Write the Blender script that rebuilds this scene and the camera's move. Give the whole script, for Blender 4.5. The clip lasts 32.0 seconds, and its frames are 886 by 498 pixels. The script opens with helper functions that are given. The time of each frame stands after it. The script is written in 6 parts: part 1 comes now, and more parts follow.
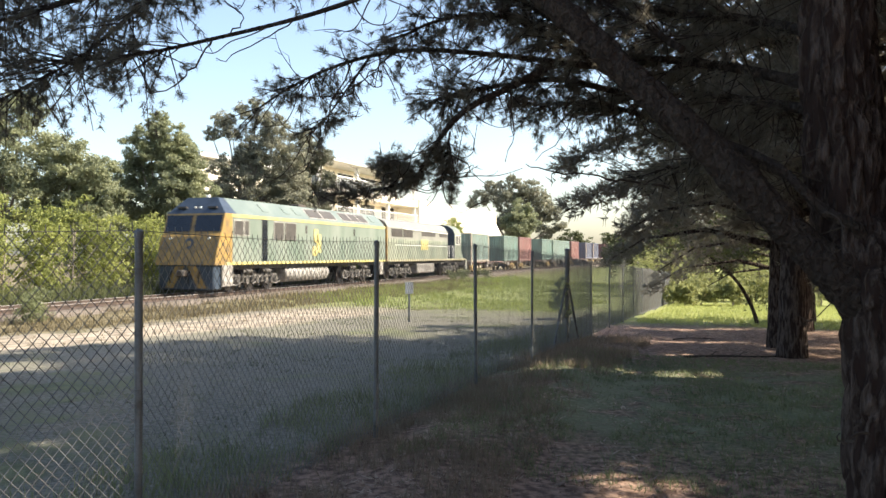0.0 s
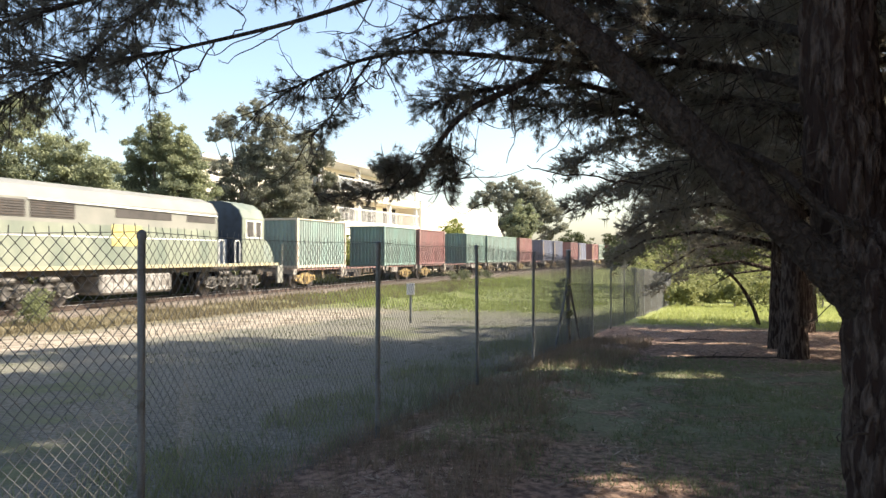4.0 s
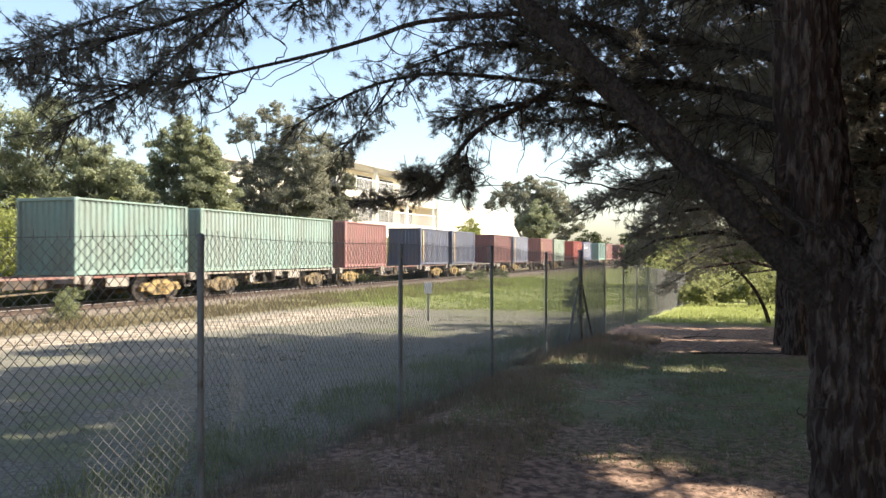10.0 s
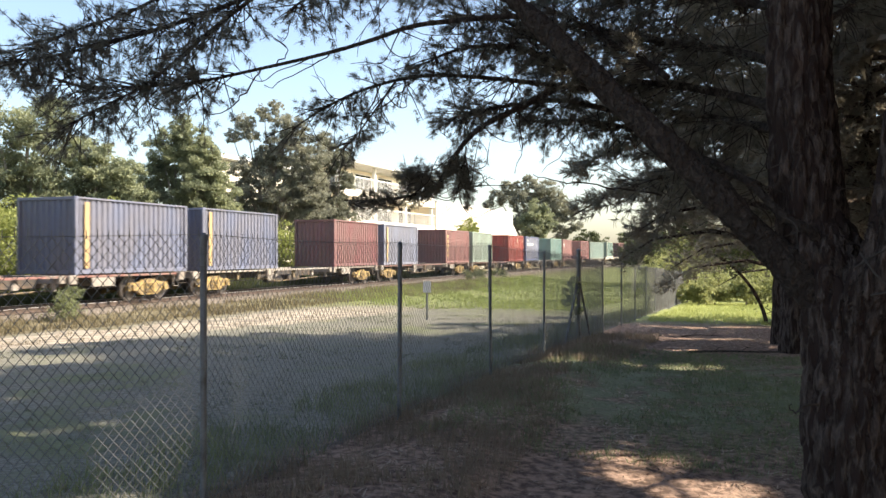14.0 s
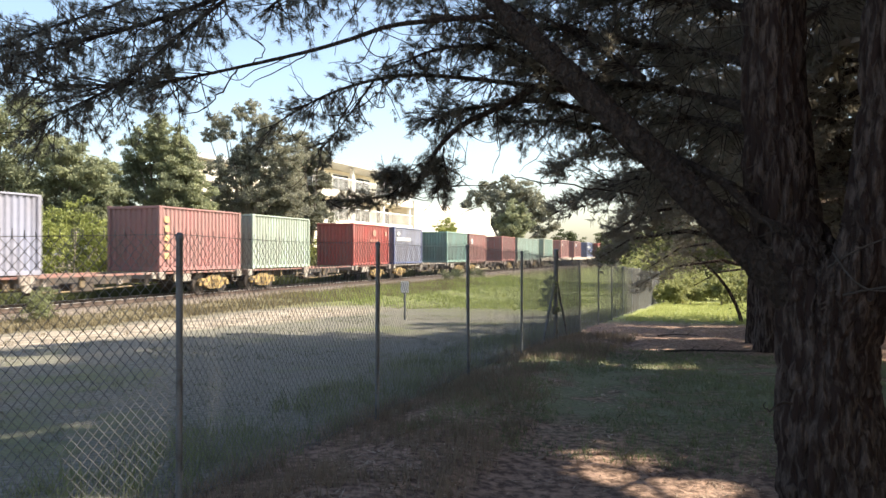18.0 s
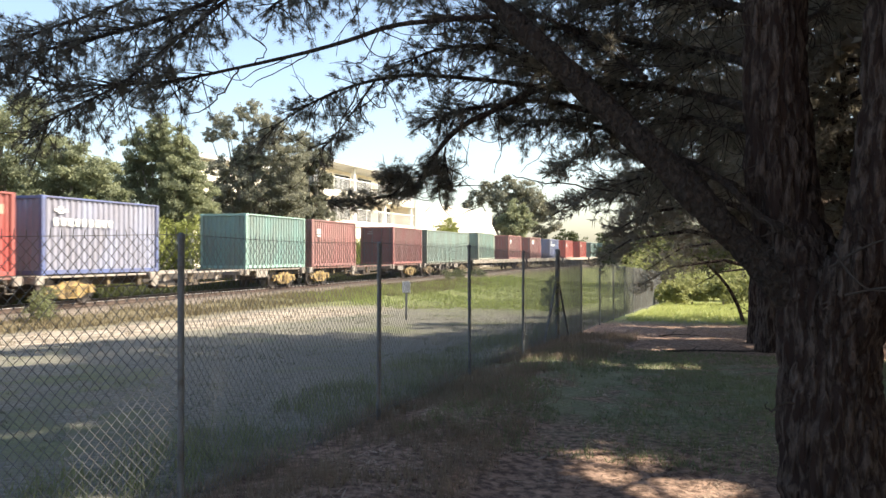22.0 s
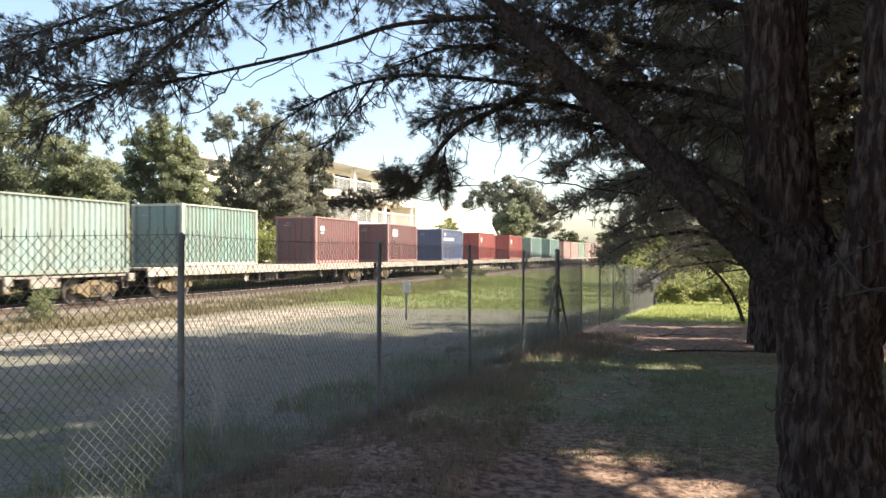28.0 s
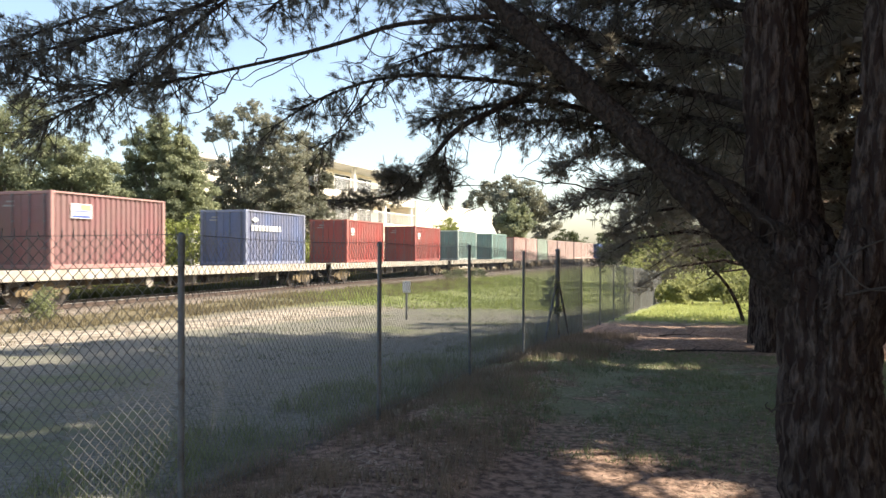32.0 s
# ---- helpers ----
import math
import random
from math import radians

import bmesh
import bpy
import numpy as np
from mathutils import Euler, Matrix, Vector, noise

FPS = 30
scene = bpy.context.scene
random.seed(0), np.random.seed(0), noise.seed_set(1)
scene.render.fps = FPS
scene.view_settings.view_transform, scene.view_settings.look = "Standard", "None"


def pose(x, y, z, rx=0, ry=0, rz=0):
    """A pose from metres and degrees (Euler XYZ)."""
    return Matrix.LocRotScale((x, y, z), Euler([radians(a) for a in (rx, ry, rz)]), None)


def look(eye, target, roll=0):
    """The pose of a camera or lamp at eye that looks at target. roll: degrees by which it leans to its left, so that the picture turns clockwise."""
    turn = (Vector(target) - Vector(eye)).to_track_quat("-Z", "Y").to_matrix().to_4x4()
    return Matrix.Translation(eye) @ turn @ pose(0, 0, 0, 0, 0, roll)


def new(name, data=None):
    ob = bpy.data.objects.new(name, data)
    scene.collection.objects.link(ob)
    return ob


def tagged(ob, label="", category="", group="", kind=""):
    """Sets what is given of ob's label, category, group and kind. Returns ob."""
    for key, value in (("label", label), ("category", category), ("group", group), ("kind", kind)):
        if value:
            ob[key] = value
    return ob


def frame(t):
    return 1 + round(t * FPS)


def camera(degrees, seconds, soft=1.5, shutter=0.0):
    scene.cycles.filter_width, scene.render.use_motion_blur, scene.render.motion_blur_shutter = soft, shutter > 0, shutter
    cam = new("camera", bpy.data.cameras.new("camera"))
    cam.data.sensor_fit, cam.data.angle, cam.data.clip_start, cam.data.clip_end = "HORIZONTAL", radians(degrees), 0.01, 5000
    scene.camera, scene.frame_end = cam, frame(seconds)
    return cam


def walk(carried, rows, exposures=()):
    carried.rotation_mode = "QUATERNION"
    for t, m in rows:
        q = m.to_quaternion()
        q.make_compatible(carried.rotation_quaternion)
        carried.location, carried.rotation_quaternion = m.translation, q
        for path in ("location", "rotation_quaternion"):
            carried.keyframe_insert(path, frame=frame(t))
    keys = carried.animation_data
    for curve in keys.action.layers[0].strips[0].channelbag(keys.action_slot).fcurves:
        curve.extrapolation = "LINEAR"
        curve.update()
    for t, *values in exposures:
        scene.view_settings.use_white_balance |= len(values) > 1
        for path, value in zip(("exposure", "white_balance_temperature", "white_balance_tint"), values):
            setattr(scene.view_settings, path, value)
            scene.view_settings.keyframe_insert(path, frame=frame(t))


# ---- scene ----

# ---------------------------------------------------------------- camera
# World: the camera stands near the origin, y runs ahead, x to the right, ground about z = 0.
cam = camera(55.5, 32.0, soft=1.48, shutter=0.5)
EYE_Z = 1.65
CAM_ROWS = [  # seconds, metres forward, degrees to the left, degrees up
    (0.0, 0.749, 0.272, 0.360), (1.0, 0.748, 0.165, 0.385), (2.0, 0.747, 0.050, 0.410), (2.5, 0.747, 0.065, 0.420),
    (3.0, 0.747, 0.115, 0.418), (3.5, 0.742, 0.221, 0.423), (4.5, 0.720, 0.530, 0.435), (5.5, 0.665, 0.830, 0.440),
    (6.0, 0.606, 0.940, 0.430), (6.5, 0.534, 1.050, 0.415), (7.0, 0.463, 1.170, 0.415), (7.5, 0.395, 1.265, 0.425),
    (8.0, 0.330, 1.325, 0.428), (8.5, 0.266, 1.370, 0.425), (9.0, 0.202, 1.420, 0.425), (9.5, 0.138, 1.465, 0.420),
    (10.0, 0.082, 1.495, 0.425), (10.5, 0.030, 1.525, 0.420), (11.0, 0.005, 1.560, 0.405), (11.5, 0.0, 1.575, 0.390),
    (12.0, 0.0, 1.550, 0.370), (13.0, 0.0, 1.519, 0.364), (13.5, 0.0, 1.489, 0.362), (14.0, 0.0, 1.400, 0.364),
    (14.5, 0.0, 1.200, 0.365), (15.5, 0.0, 0.450, 0.362), (16.5, 0.0, -0.165, 0.360), (17.0, 0.0, -0.155, 0.363),
    (18.0, 0.0, -0.105, 0.365), (19.0, 0.0, -0.066, 0.363), (20.0, 0.0, -0.015, 0.363), (22.0, 0.0, -0.005, 0.366),
    (28.0, 0.0, -0.002, 0.367), (32.0, 0.0, 0.010, 0.360)]
walk(cam, [(t, pose(0, d, EYE_Z, 90 + up, 0, left)) for t, d, left, up in CAM_ROWS], exposures=((0.0, 1.37, 6780, 10), (32.0, 1.37, 6780, 10)))

# ---------------------------------------------------------------- light
SUN_AZ, SUN_EL = 88.0, 42.0     # degrees right of straight ahead, degrees above the horizon
world = bpy.data.worlds.new("sky")
scene.world = world
world.use_nodes = True
wn = world.node_tree.nodes
sky = wn.new("ShaderNodeTexSky")
sky.sky_type, sky.sun_disc = "NISHITA", False
sky.sun_elevation, sky.sun_rotation = radians(SUN_EL), radians(SUN_AZ)
sky.air_density, sky.dust_density, sky.ozone_density = 1.0, 1.8, 1.0
world.node_tree.links.new(sky.outputs[0], wn["Background"].inputs[0])
wn["Background"].inputs[1].default_value = 0.122
sun = new("sun", bpy.data.lights.new("sun", "SUN"))
sun.data.energy, sun.data.angle, sun.data.color = 5.0, radians(0.5), (1.0, 0.92, 0.78)
sa, se = radians(SUN_AZ), radians(SUN_EL)
SUN_DIR = Vector((math.sin(sa) * math.cos(se), math.cos(sa) * math.cos(se), math.sin(se)))
sun.matrix_world = look(SUN_DIR * 200, (0, 0, 0))


# ---------------------------------------------------------------- materials
def material(name, colour, rough=0.7, metal=0.0, vary=0.25, scale=3.0, fine=40.0, bump=0.15, second=None, amount=0.5,
             depth=0.01, piece=0.0, stretch=(1, 1, 1), spec=0.5, through_light=0.0):
    """A surface with stains at a coarse scale, grain at a fine one, and relief. second: the colour of its patches,
    mostly worn or soiled parts.
    """
    m = bpy.data.materials.new(name)
    m.use_nodes = True
    n, link = m.node_tree.nodes, m.node_tree.links.new
    b = n["Principled BSDF"]
    b.inputs["Roughness"].default_value, b.inputs["Metallic"].default_value = rough, metal
    b.inputs["Specular IOR Level"].default_value = spec
    co = n.new("ShaderNodeTexCoord")
    mp = n.new("ShaderNodeMapping")
    mp.inputs["Scale"].default_value = stretch
    link(co.outputs["Object"], mp.inputs[0])
    coarse, grain = n.new("ShaderNodeTexNoise"), n.new("ShaderNodeTexNoise")
    coarse.inputs["Scale"].default_value, coarse.inputs["Detail"].default_value = scale, 6
    grain.inputs["Scale"].default_value, grain.inputs["Detail"].default_value = fine, 4
    link(mp.outputs[0], coarse.inputs[0]), link(mp.outputs[0], grain.inputs[0])
    mix = n.new("ShaderNodeMix")
    mix.data_type = "RGBA"
    mix.inputs[6].default_value = (*colour, 1)
    mix.inputs[7].default_value = (*(second or [c * 0.55 for c in colour]), 1)
    ramp = n.new("ShaderNodeMapRange")
    ramp.inputs[1].default_value, ramp.inputs[2].default_value = 0.62 - 0.3 * amount, 0.78 - 0.12 * amount
    link(coarse.outputs[0], ramp.inputs[0]), link(ramp.outputs[0], mix.inputs[0])
    hsv = n.new("ShaderNodeHueSaturation")
    add = n.new("ShaderNodeMath")
    add.operation = "MULTIPLY_ADD"
    add.inputs[1].default_value, add.inputs[2].default_value = 2 * vary, 1 - vary
    link(grain.outputs[0], add.inputs[0])
    value = add.outputs[0]
    if piece:
        info = n.new("ShaderNodeObjectInfo")
        more = n.new("ShaderNodeMath")
        more.operation = "MULTIPLY_ADD"
        more.inputs[1].default_value, more.inputs[2].default_value = piece, 1 - piece / 2
        link(info.outputs["Random"], more.inputs[0])
        both = n.new("ShaderNodeMath")
        both.operation = "MULTIPLY"
        link(value, both.inputs[0]), link(more.outputs[0], both.inputs[1])
        value = both.outputs[0]
    link(value, hsv.inputs["Value"]), link(mix.outputs[2], hsv.inputs["Color"])
    link(hsv.outputs[0], b.inputs["Base Color"])
    if bump:
        bp = n.new("ShaderNodeBump")
        bp.inputs["Strength"].default_value, bp.inputs["Distance"].default_value = bump, depth
        link(grain.outputs[0], bp.inputs["Height"]), link(bp.outputs[0], b.inputs["Normal"])
    return m


def leaf_material(name, dark, light, glow=0.3, rough=0.6):
    """Leaves, each of its own shade, that let some light through."""
    m = bpy.data.materials.new(name)
    m.use_nodes = True
    n, link = m.node_tree.nodes, m.node_tree.links.new
    b = n["Principled BSDF"]
    b.inputs["Roughness"].default_value = rough
    b.inputs["Specular IOR Level"].default_value = 0.3
    geo = n.new("ShaderNodeNewGeometry")
    co = n.new("ShaderNodeTexCoord")
    noi = n.new("ShaderNodeTexNoise")
    noi.inputs["Scale"].default_value = 0.6
    link(co.outputs["Object"], noi.inputs[0])
    avg = n.new("ShaderNodeMath")
    avg.operation = "MULTIPLY_ADD"
    avg.inputs[1].default_value = 0.4
    link(geo.outputs["Random Per Island"], avg.inputs[0])
    half = n.new("ShaderNodeMath")
    half.operation = "MULTIPLY_ADD"
    half.inputs[1].default_value, half.inputs[2].default_value = 1.4, -0.40
    link(noi.outputs[0], half.inputs[0]), link(half.outputs[0], avg.inputs[2])
    mix = n.new("ShaderNodeMix")
    mix.data_type = "RGBA"
    mix.inputs[6].default_value, mix.inputs[7].default_value = (*dark, 1), (*light, 1)
    link(avg.outputs[0], mix.inputs[0]), link(mix.outputs[2], b.inputs["Base Color"])
    tr = n.new("ShaderNodeBsdfTranslucent")
    link(mix.outputs[2], tr.inputs[0])
    sh = n.new("ShaderNodeMixShader")
    sh.inputs[0].default_value = glow
    link(b.outputs[0], sh.inputs[1]), link(tr.outputs[0], sh.inputs[2])
    link(sh.outputs[0], n["Material Output"].inputs[0])
    return m




def bark_material(name, ridge, furrow, scale, stretch=0.13):
    """Deeply furrowed bark: long uneven plates with dark cracks between them."""
    m = bpy.data.materials.new(name)
    m.use_nodes = True
    n, link = m.node_tree.nodes, m.node_tree.links.new
    b = n["Principled BSDF"]
    b.inputs["Roughness"].default_value, b.inputs["Specular IOR Level"].default_value = 0.95, 0.12
    co, mp = n.new("ShaderNodeTexCoord"), n.new("ShaderNodeMapping")
    mp.inputs["Scale"].default_value = (scale, scale, scale * stretch)
    link(co.outputs["Object"], mp.inputs[0])
    warp = n.new("ShaderNodeTexNoise")
    warp.inputs["Scale"].default_value, warp.inputs["Detail"].default_value = 0.9, 4
    link(mp.outputs[0], warp.inputs[0])
    off = n.new("ShaderNodeVectorMath")
    off.operation = "MULTIPLY_ADD"
    off.inputs[1].default_value = (0.55, 0.55, 0.55)
    link(warp.outputs["Color"], off.inputs[0]), link(mp.outputs[0], off.inputs[2])
    ridge_n = n.new("ShaderNodeTexNoise")
    ridge_n.inputs["Scale"].default_value, ridge_n.inputs["Detail"].default_value, ridge_n.inputs["Distortion"].default_value = 1.0, 5, 0.4
    link(off.outputs[0], ridge_n.inputs[0])
    fine = n.new("ShaderNodeTexNoise")
    fine.inputs["Scale"].default_value, fine.inputs["Detail"].default_value = 3.0, 6
    link(mp.outputs[0], fine.inputs[0])
    lift = n.new("ShaderNodeMapRange")
    lift.interpolation_type = "SMOOTHSTEP"
    lift.inputs[1].default_value, lift.inputs[2].default_value = 0.40, 0.62
    link(ridge_n.outputs[0], lift.inputs[0])
    mul = n.new("ShaderNodeMath")
    mul.operation = "MULTIPLY"
    link(lift.outputs[0], mul.inputs[0]), link(fine.outputs[0], mul.inputs[1])
    mix = n.new("ShaderNodeMix")
    mix.data_type = "RGBA"
    mix.inputs[6].default_value, mix.inputs[7].default_value = (*furrow, 1), (*ridge, 1)
    link(mul.outputs[0], mix.inputs[0]), link(mix.outputs[2], b.inputs["Base Color"])
    bp = n.new("ShaderNodeBump")
    bp.inputs["Strength"].default_value, bp.inputs["Distance"].default_value = 1.0, 0.05
    link(mul.outputs[0], bp.inputs["Height"]), link(bp.outputs[0], b.inputs["Normal"])
    return m


BARK = bark_material("pine_bark", (0.240, 0.185, 0.155), (0.036, 0.023, 0.019), 26.0, 0.22)
LIMB_BARK = bark_material("pine_limb_bark", (0.170, 0.135, 0.112), (0.048, 0.038, 0.032), 30.0, 0.7)
GUM_BARK = material("gum_bark", (0.30, 0.26, 0.21), 0.9, scale=2, fine=20, second=(0.14, 0.11, 0.09), stretch=(1, 1, 0.3))
CUT_WOOD = material("weathered_grey_wood", (0.075, 0.062, 0.053), 0.9, fine=50, spec=0.15)
TWIG = material("dead_twig", (0.085, 0.068, 0.056), 0.95, fine=60, spec=0.15)
NEEDLE_NEAR = leaf_material("fine_pine_needles", (0.128, 0.116, 0.092), (0.255, 0.230, 0.178), 0.55)
NEEDLE = leaf_material("pine_needles", (0.165, 0.146, 0.112), (0.320, 0.280, 0.212), 0.47)
# gum, dark and olive leaf tones are lightened to stand in for haze
GUM_LEAF = leaf_material("gum_leaves", (0.155, 0.178, 0.120), (0.400, 0.415, 0.235), 0.45)
DARK_LEAF = leaf_material("dark_gum_leaves", (0.115, 0.124, 0.098), (0.285, 0.282, 0.195), 0.42)
OLIVE_LEAF = leaf_material("olive_leaves", (0.165, 0.170, 0.132), (0.385, 0.375, 0.275), 0.45)
MEADOW_LEAF = leaf_material("meadow_shrub_leaves", (0.150, 0.165, 0.060), (0.430, 0.430, 0.190), 0.45)
HEDGE_LEAF = leaf_material("hedge_leaves", (0.130, 0.160, 0.045), (0.430, 0.450, 0.150), 0.50)
SHRUB_LEAF = leaf_material("shrub_leaves", (0.070, 0.085, 0.030), (0.260, 0.265, 0.100), 0.40)
# also colours the hedge-foot grass dark, in place of shade
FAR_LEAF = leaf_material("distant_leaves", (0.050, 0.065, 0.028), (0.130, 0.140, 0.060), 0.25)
GRASS = leaf_material("grass_blades", (0.110, 0.136, 0.070), (0.265, 0.285, 0.148), 0.45)
# two lighter copies of the grass, with sunlight put into the colour
SUNLIT_GRASS = leaf_material("sun_brightened_grass", (0.165, 0.210, 0.065), (0.39, 0.43, 0.15), 0.5)
SUNLIT_CLEARING = leaf_material("sun_brightened_clearing_blades", (0.22, 0.25, 0.075), (0.52, 0.54, 0.20), 0.5)
# greyer grass copy: the yard's shade is put into the colour
YARD = leaf_material("shade_toned_grass", (0.105, 0.118, 0.075), (0.215, 0.220, 0.145), 0.4)
DRY = leaf_material("dry_grass", (0.110, 0.088, 0.052), (0.255, 0.215, 0.125), 0.35)
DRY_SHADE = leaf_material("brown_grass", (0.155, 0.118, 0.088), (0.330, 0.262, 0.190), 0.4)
LITTER = leaf_material("needle_litter", (0.085, 0.055, 0.043), (0.540, 0.420, 0.320), 0.2)
STEEL = material("galvanised_steel", (0.20, 0.21, 0.22), 0.55, 0.6, fine=80, scale=6, second=(0.11, 0.105, 0.10))
WIRE = material("fence_wire", (0.185, 0.182, 0.178), 0.65, 0.3, fine=60, scale=5, second=(0.128, 0.115, 0.103))
RAIL = material("rail_steel", (0.16, 0.12, 0.10), 0.45, 0.7, fine=50)
RAIL_BRIGHT = material("polished_rail_steel", (0.72, 0.69, 0.66), 0.38, 0.5, vary=0.1, fine=50)
BALLAST = material("ballast_stone", (0.17, 0.14, 0.115), 0.95, vary=0.5, scale=5, fine=30, bump=0.8, depth=0.04, second=(0.09, 0.075, 0.06))
UNDER = material("underframe_steel", (0.055, 0.048, 0.043), 0.8, 0.2, scale=4, fine=30, second=(0.12, 0.085, 0.06))
BOGIE = material("bogie_steel", (0.105, 0.085, 0.065), 0.8, 0.2, scale=5, fine=30, second=(0.25, 0.18, 0.09), amount=0.7)
BOGIE_Y = material("yellow_bogie_paint", (0.47, 0.32, 0.11), 0.75, scale=7, fine=30, second=(0.10, 0.075, 0.05), amount=1.15)
WHEEL = material("wheel_steel", (0.13, 0.11, 0.10), 0.5, 0.6, fine=30)
DECK_W = material("whitish_deck_paint", (0.40, 0.36, 0.31), 0.7, scale=2.5, fine=25, second=(0.25, 0.21, 0.17), amount=0.8)
SILL_R = material("red_frame_paint", (0.21, 0.10, 0.085), 0.7, scale=3, fine=25, second=(0.20, 0.155, 0.13), amount=0.8)
SILL_G = material("grey_frame_paint", (0.29, 0.265, 0.235), 0.75, scale=3, fine=25, second=(0.22, 0.18, 0.15), amount=0.9)
GLASS_DARK = material("dark_window_glass", (0.015, 0.018, 0.025), 0.08, vary=0.05, bump=0)
CREAM = material("cream_render", (0.78, 0.72, 0.60), 0.9, vary=0.06, scale=0.4, fine=15, second=(0.68, 0.61, 0.50))
ROOFING = material("pale_roof_sheet", (0.62, 0.62, 0.60), 0.5, 0.3, vary=0.1, scale=0.6, second=(0.5, 0.48, 0.45))
WHITE = material("white_paint", (0.80, 0.79, 0.76), 0.6, vary=0.08, second=(0.66, 0.64, 0.60))
BLACK = material("black_rubber", (0.02, 0.02, 0.02), 0.8)


# ---------------------------------------------------------------- mesh helpers
class Solid:
    """Collects corners and faces of one mesh."""

    def __init__(self):
        self.v, self.f = [], []

    def add(self, verts, faces):
        k = len(self.v)
        self.v.extend(verts)
        self.f.extend([tuple(i + k for i in q) for q in faces])
        return self

    def box(self, x0, x1, y0, y1, z0, z1, c=0.0):
        """A box, its upright and long edges cut by c."""
        if c:
            ring = [(x0 + c, y0), (x1 - c, y0), (x1, y0 + c), (x1, y1 - c), (x1 - c, y1), (x0 + c, y1), (x0, y1 - c), (x0, y0 + c)]
            inner = [(min(max(x, x0 + c), x1 - c), min(max(y, y0 + c), y1 - c)) for x, y in ring]
            v = [(x, y, z0) for x, y in inner] + [(x, y, z0 + c) for x, y in ring] + [(x, y, z1 - c) for x, y in ring] + [(x, y, z1) for x, y in inner]
            f = [tuple(range(7, -1, -1)), tuple(range(24, 32))]
            for r in range(3):
                f += [(8 * r + i, 8 * r + (i + 1) % 8, 8 * r + 8 + (i + 1) % 8, 8 * r + 8 + i) for i in range(8)]
            return self.add(v, f)
        v = [(x, y, z) for z in (z0, z1) for x, y in ((x0, y0), (x1, y0), (x1, y1), (x0, y1))]
        return self.add(v, [(3, 2, 1, 0), (4, 5, 6, 7), (0, 1, 5, 4), (1, 2, 6, 5), (2, 3, 7, 6), (3, 0, 4, 7)])

    def tube(self, points, radii, sides=8, caps=True):
        """A bent tapered tube along points."""
        pts = [Vector(p) for p in points]
        if not hasattr(radii, "__len__"):
            radii = [radii] * len(pts)
        rings, ref = [], Vector((0.31, 0.17, 0.93))
        for i, p in enumerate(pts):
            d = (pts[min(i + 1, len(pts) - 1)] - pts[max(i - 1, 0)]).normalized()
            u = d.cross(ref)
            u = u.normalized() if u.length > 0.05 else d.cross(Vector((1, 0, 0))).normalized()
            w = d.cross(u)
            rings.append([tuple(p + radii[i] * (math.cos(a) * u + math.sin(a) * w)) for a in [2 * math.pi * j / sides for j in range(sides)]])
        v = [q for r in rings for q in r]
        f = []
        for r in range(len(pts) - 1):
            f += [(r * sides + j, r * sides + (j + 1) % sides, (r + 1) * sides + (j + 1) % sides, (r + 1) * sides + j) for j in range(sides)]
        if caps:
            f += [tuple(range(sides - 1, -1, -1)), tuple(range((len(pts) - 1) * sides, len(pts) * sides))]
        return self.add(v, f)

    def disc_y(self, x, z, r, y0, y1, sides=20):
        """A short cylinder whose axis lies along y."""
        v = [(x + r * math.cos(a), y, z + r * math.sin(a)) for y in (y0, y1) for a in [2 * math.pi * j / sides for j in range(sides)]]
        f = [tuple(range(sides)), tuple(range(2 * sides - 1, sides - 1, -1))]
        f += [(j, j + sides, (j + 1) % sides + sides, (j + 1) % sides) for j in range(sides)]
        return self.add(v, f)

    def prism_x(self, outline, x0, x1):
        """An outline of (y, z) drawn out along x."""
        n = len(outline)
        v = [(x, y, z) for x in (x0, x1) for y, z in outline]
        f = [tuple(range(n - 1, -1, -1)), tuple(range(n, 2 * n))]
        f += [(j, (j + 1) % n, (j + 1) % n + n, j + n) for j in range(n)]
        return self.add(v, f)

    def prism_y(self, outline, y0, y1):
        """An outline of (x, z) drawn out along y."""
        n = len(outline)
        v = [(x, y, z) for y in (y0, y1) for x, z in outline]
        f = [tuple(range(n)), tuple(range(2 * n - 1, n - 1, -1))]
        f += [(j, j + n, (j + 1) % n + n, (j + 1) % n) for j in range(n)]
        return self.add(v, f)

    def mesh(self, name, mat, smooth=False):
        me = bpy.data.meshes.new(name)
        me.from_pydata(self.v, [], self.f)
        if mat:
            me.materials.append(mat)
        if smooth:
            me.polygons.foreach_set("use_smooth", [True] * len(me.polygons))
        me.update()
        return me


def array_mesh(name, verts, faces, mat):
    """A mesh from numpy arrays; faces all of one size."""
    me = bpy.data.meshes.new(name)
    k = faces.shape[1]
    me.vertices.add(len(verts)), me.loops.add(faces.size), me.polygons.add(len(faces))
    me.vertices.foreach_set("co", np.asarray(verts, dtype=np.float32).ravel())
    me.loops.foreach_set("vertex_index", np.asarray(faces, dtype=np.int32).ravel())
    me.polygons.foreach_set("loop_start", np.arange(0, faces.size, k, dtype=np.int32))
    me.materials.append(mat)
    me.update(calc_edges=True)
    return me


def part(name, solid, mat, parent=None, label="", smooth=False, m=None):
    """Links a Solid, or a ready mesh, as one mesh object under a thing or a part."""
    data = solid.mesh(name, mat, smooth) if isinstance(solid, Solid) else solid
    ob = new(name, data)
    if parent is not None:
        ob.parent = parent
    if m is not None:
        ob.matrix_basis = m
    return tagged(ob, label)


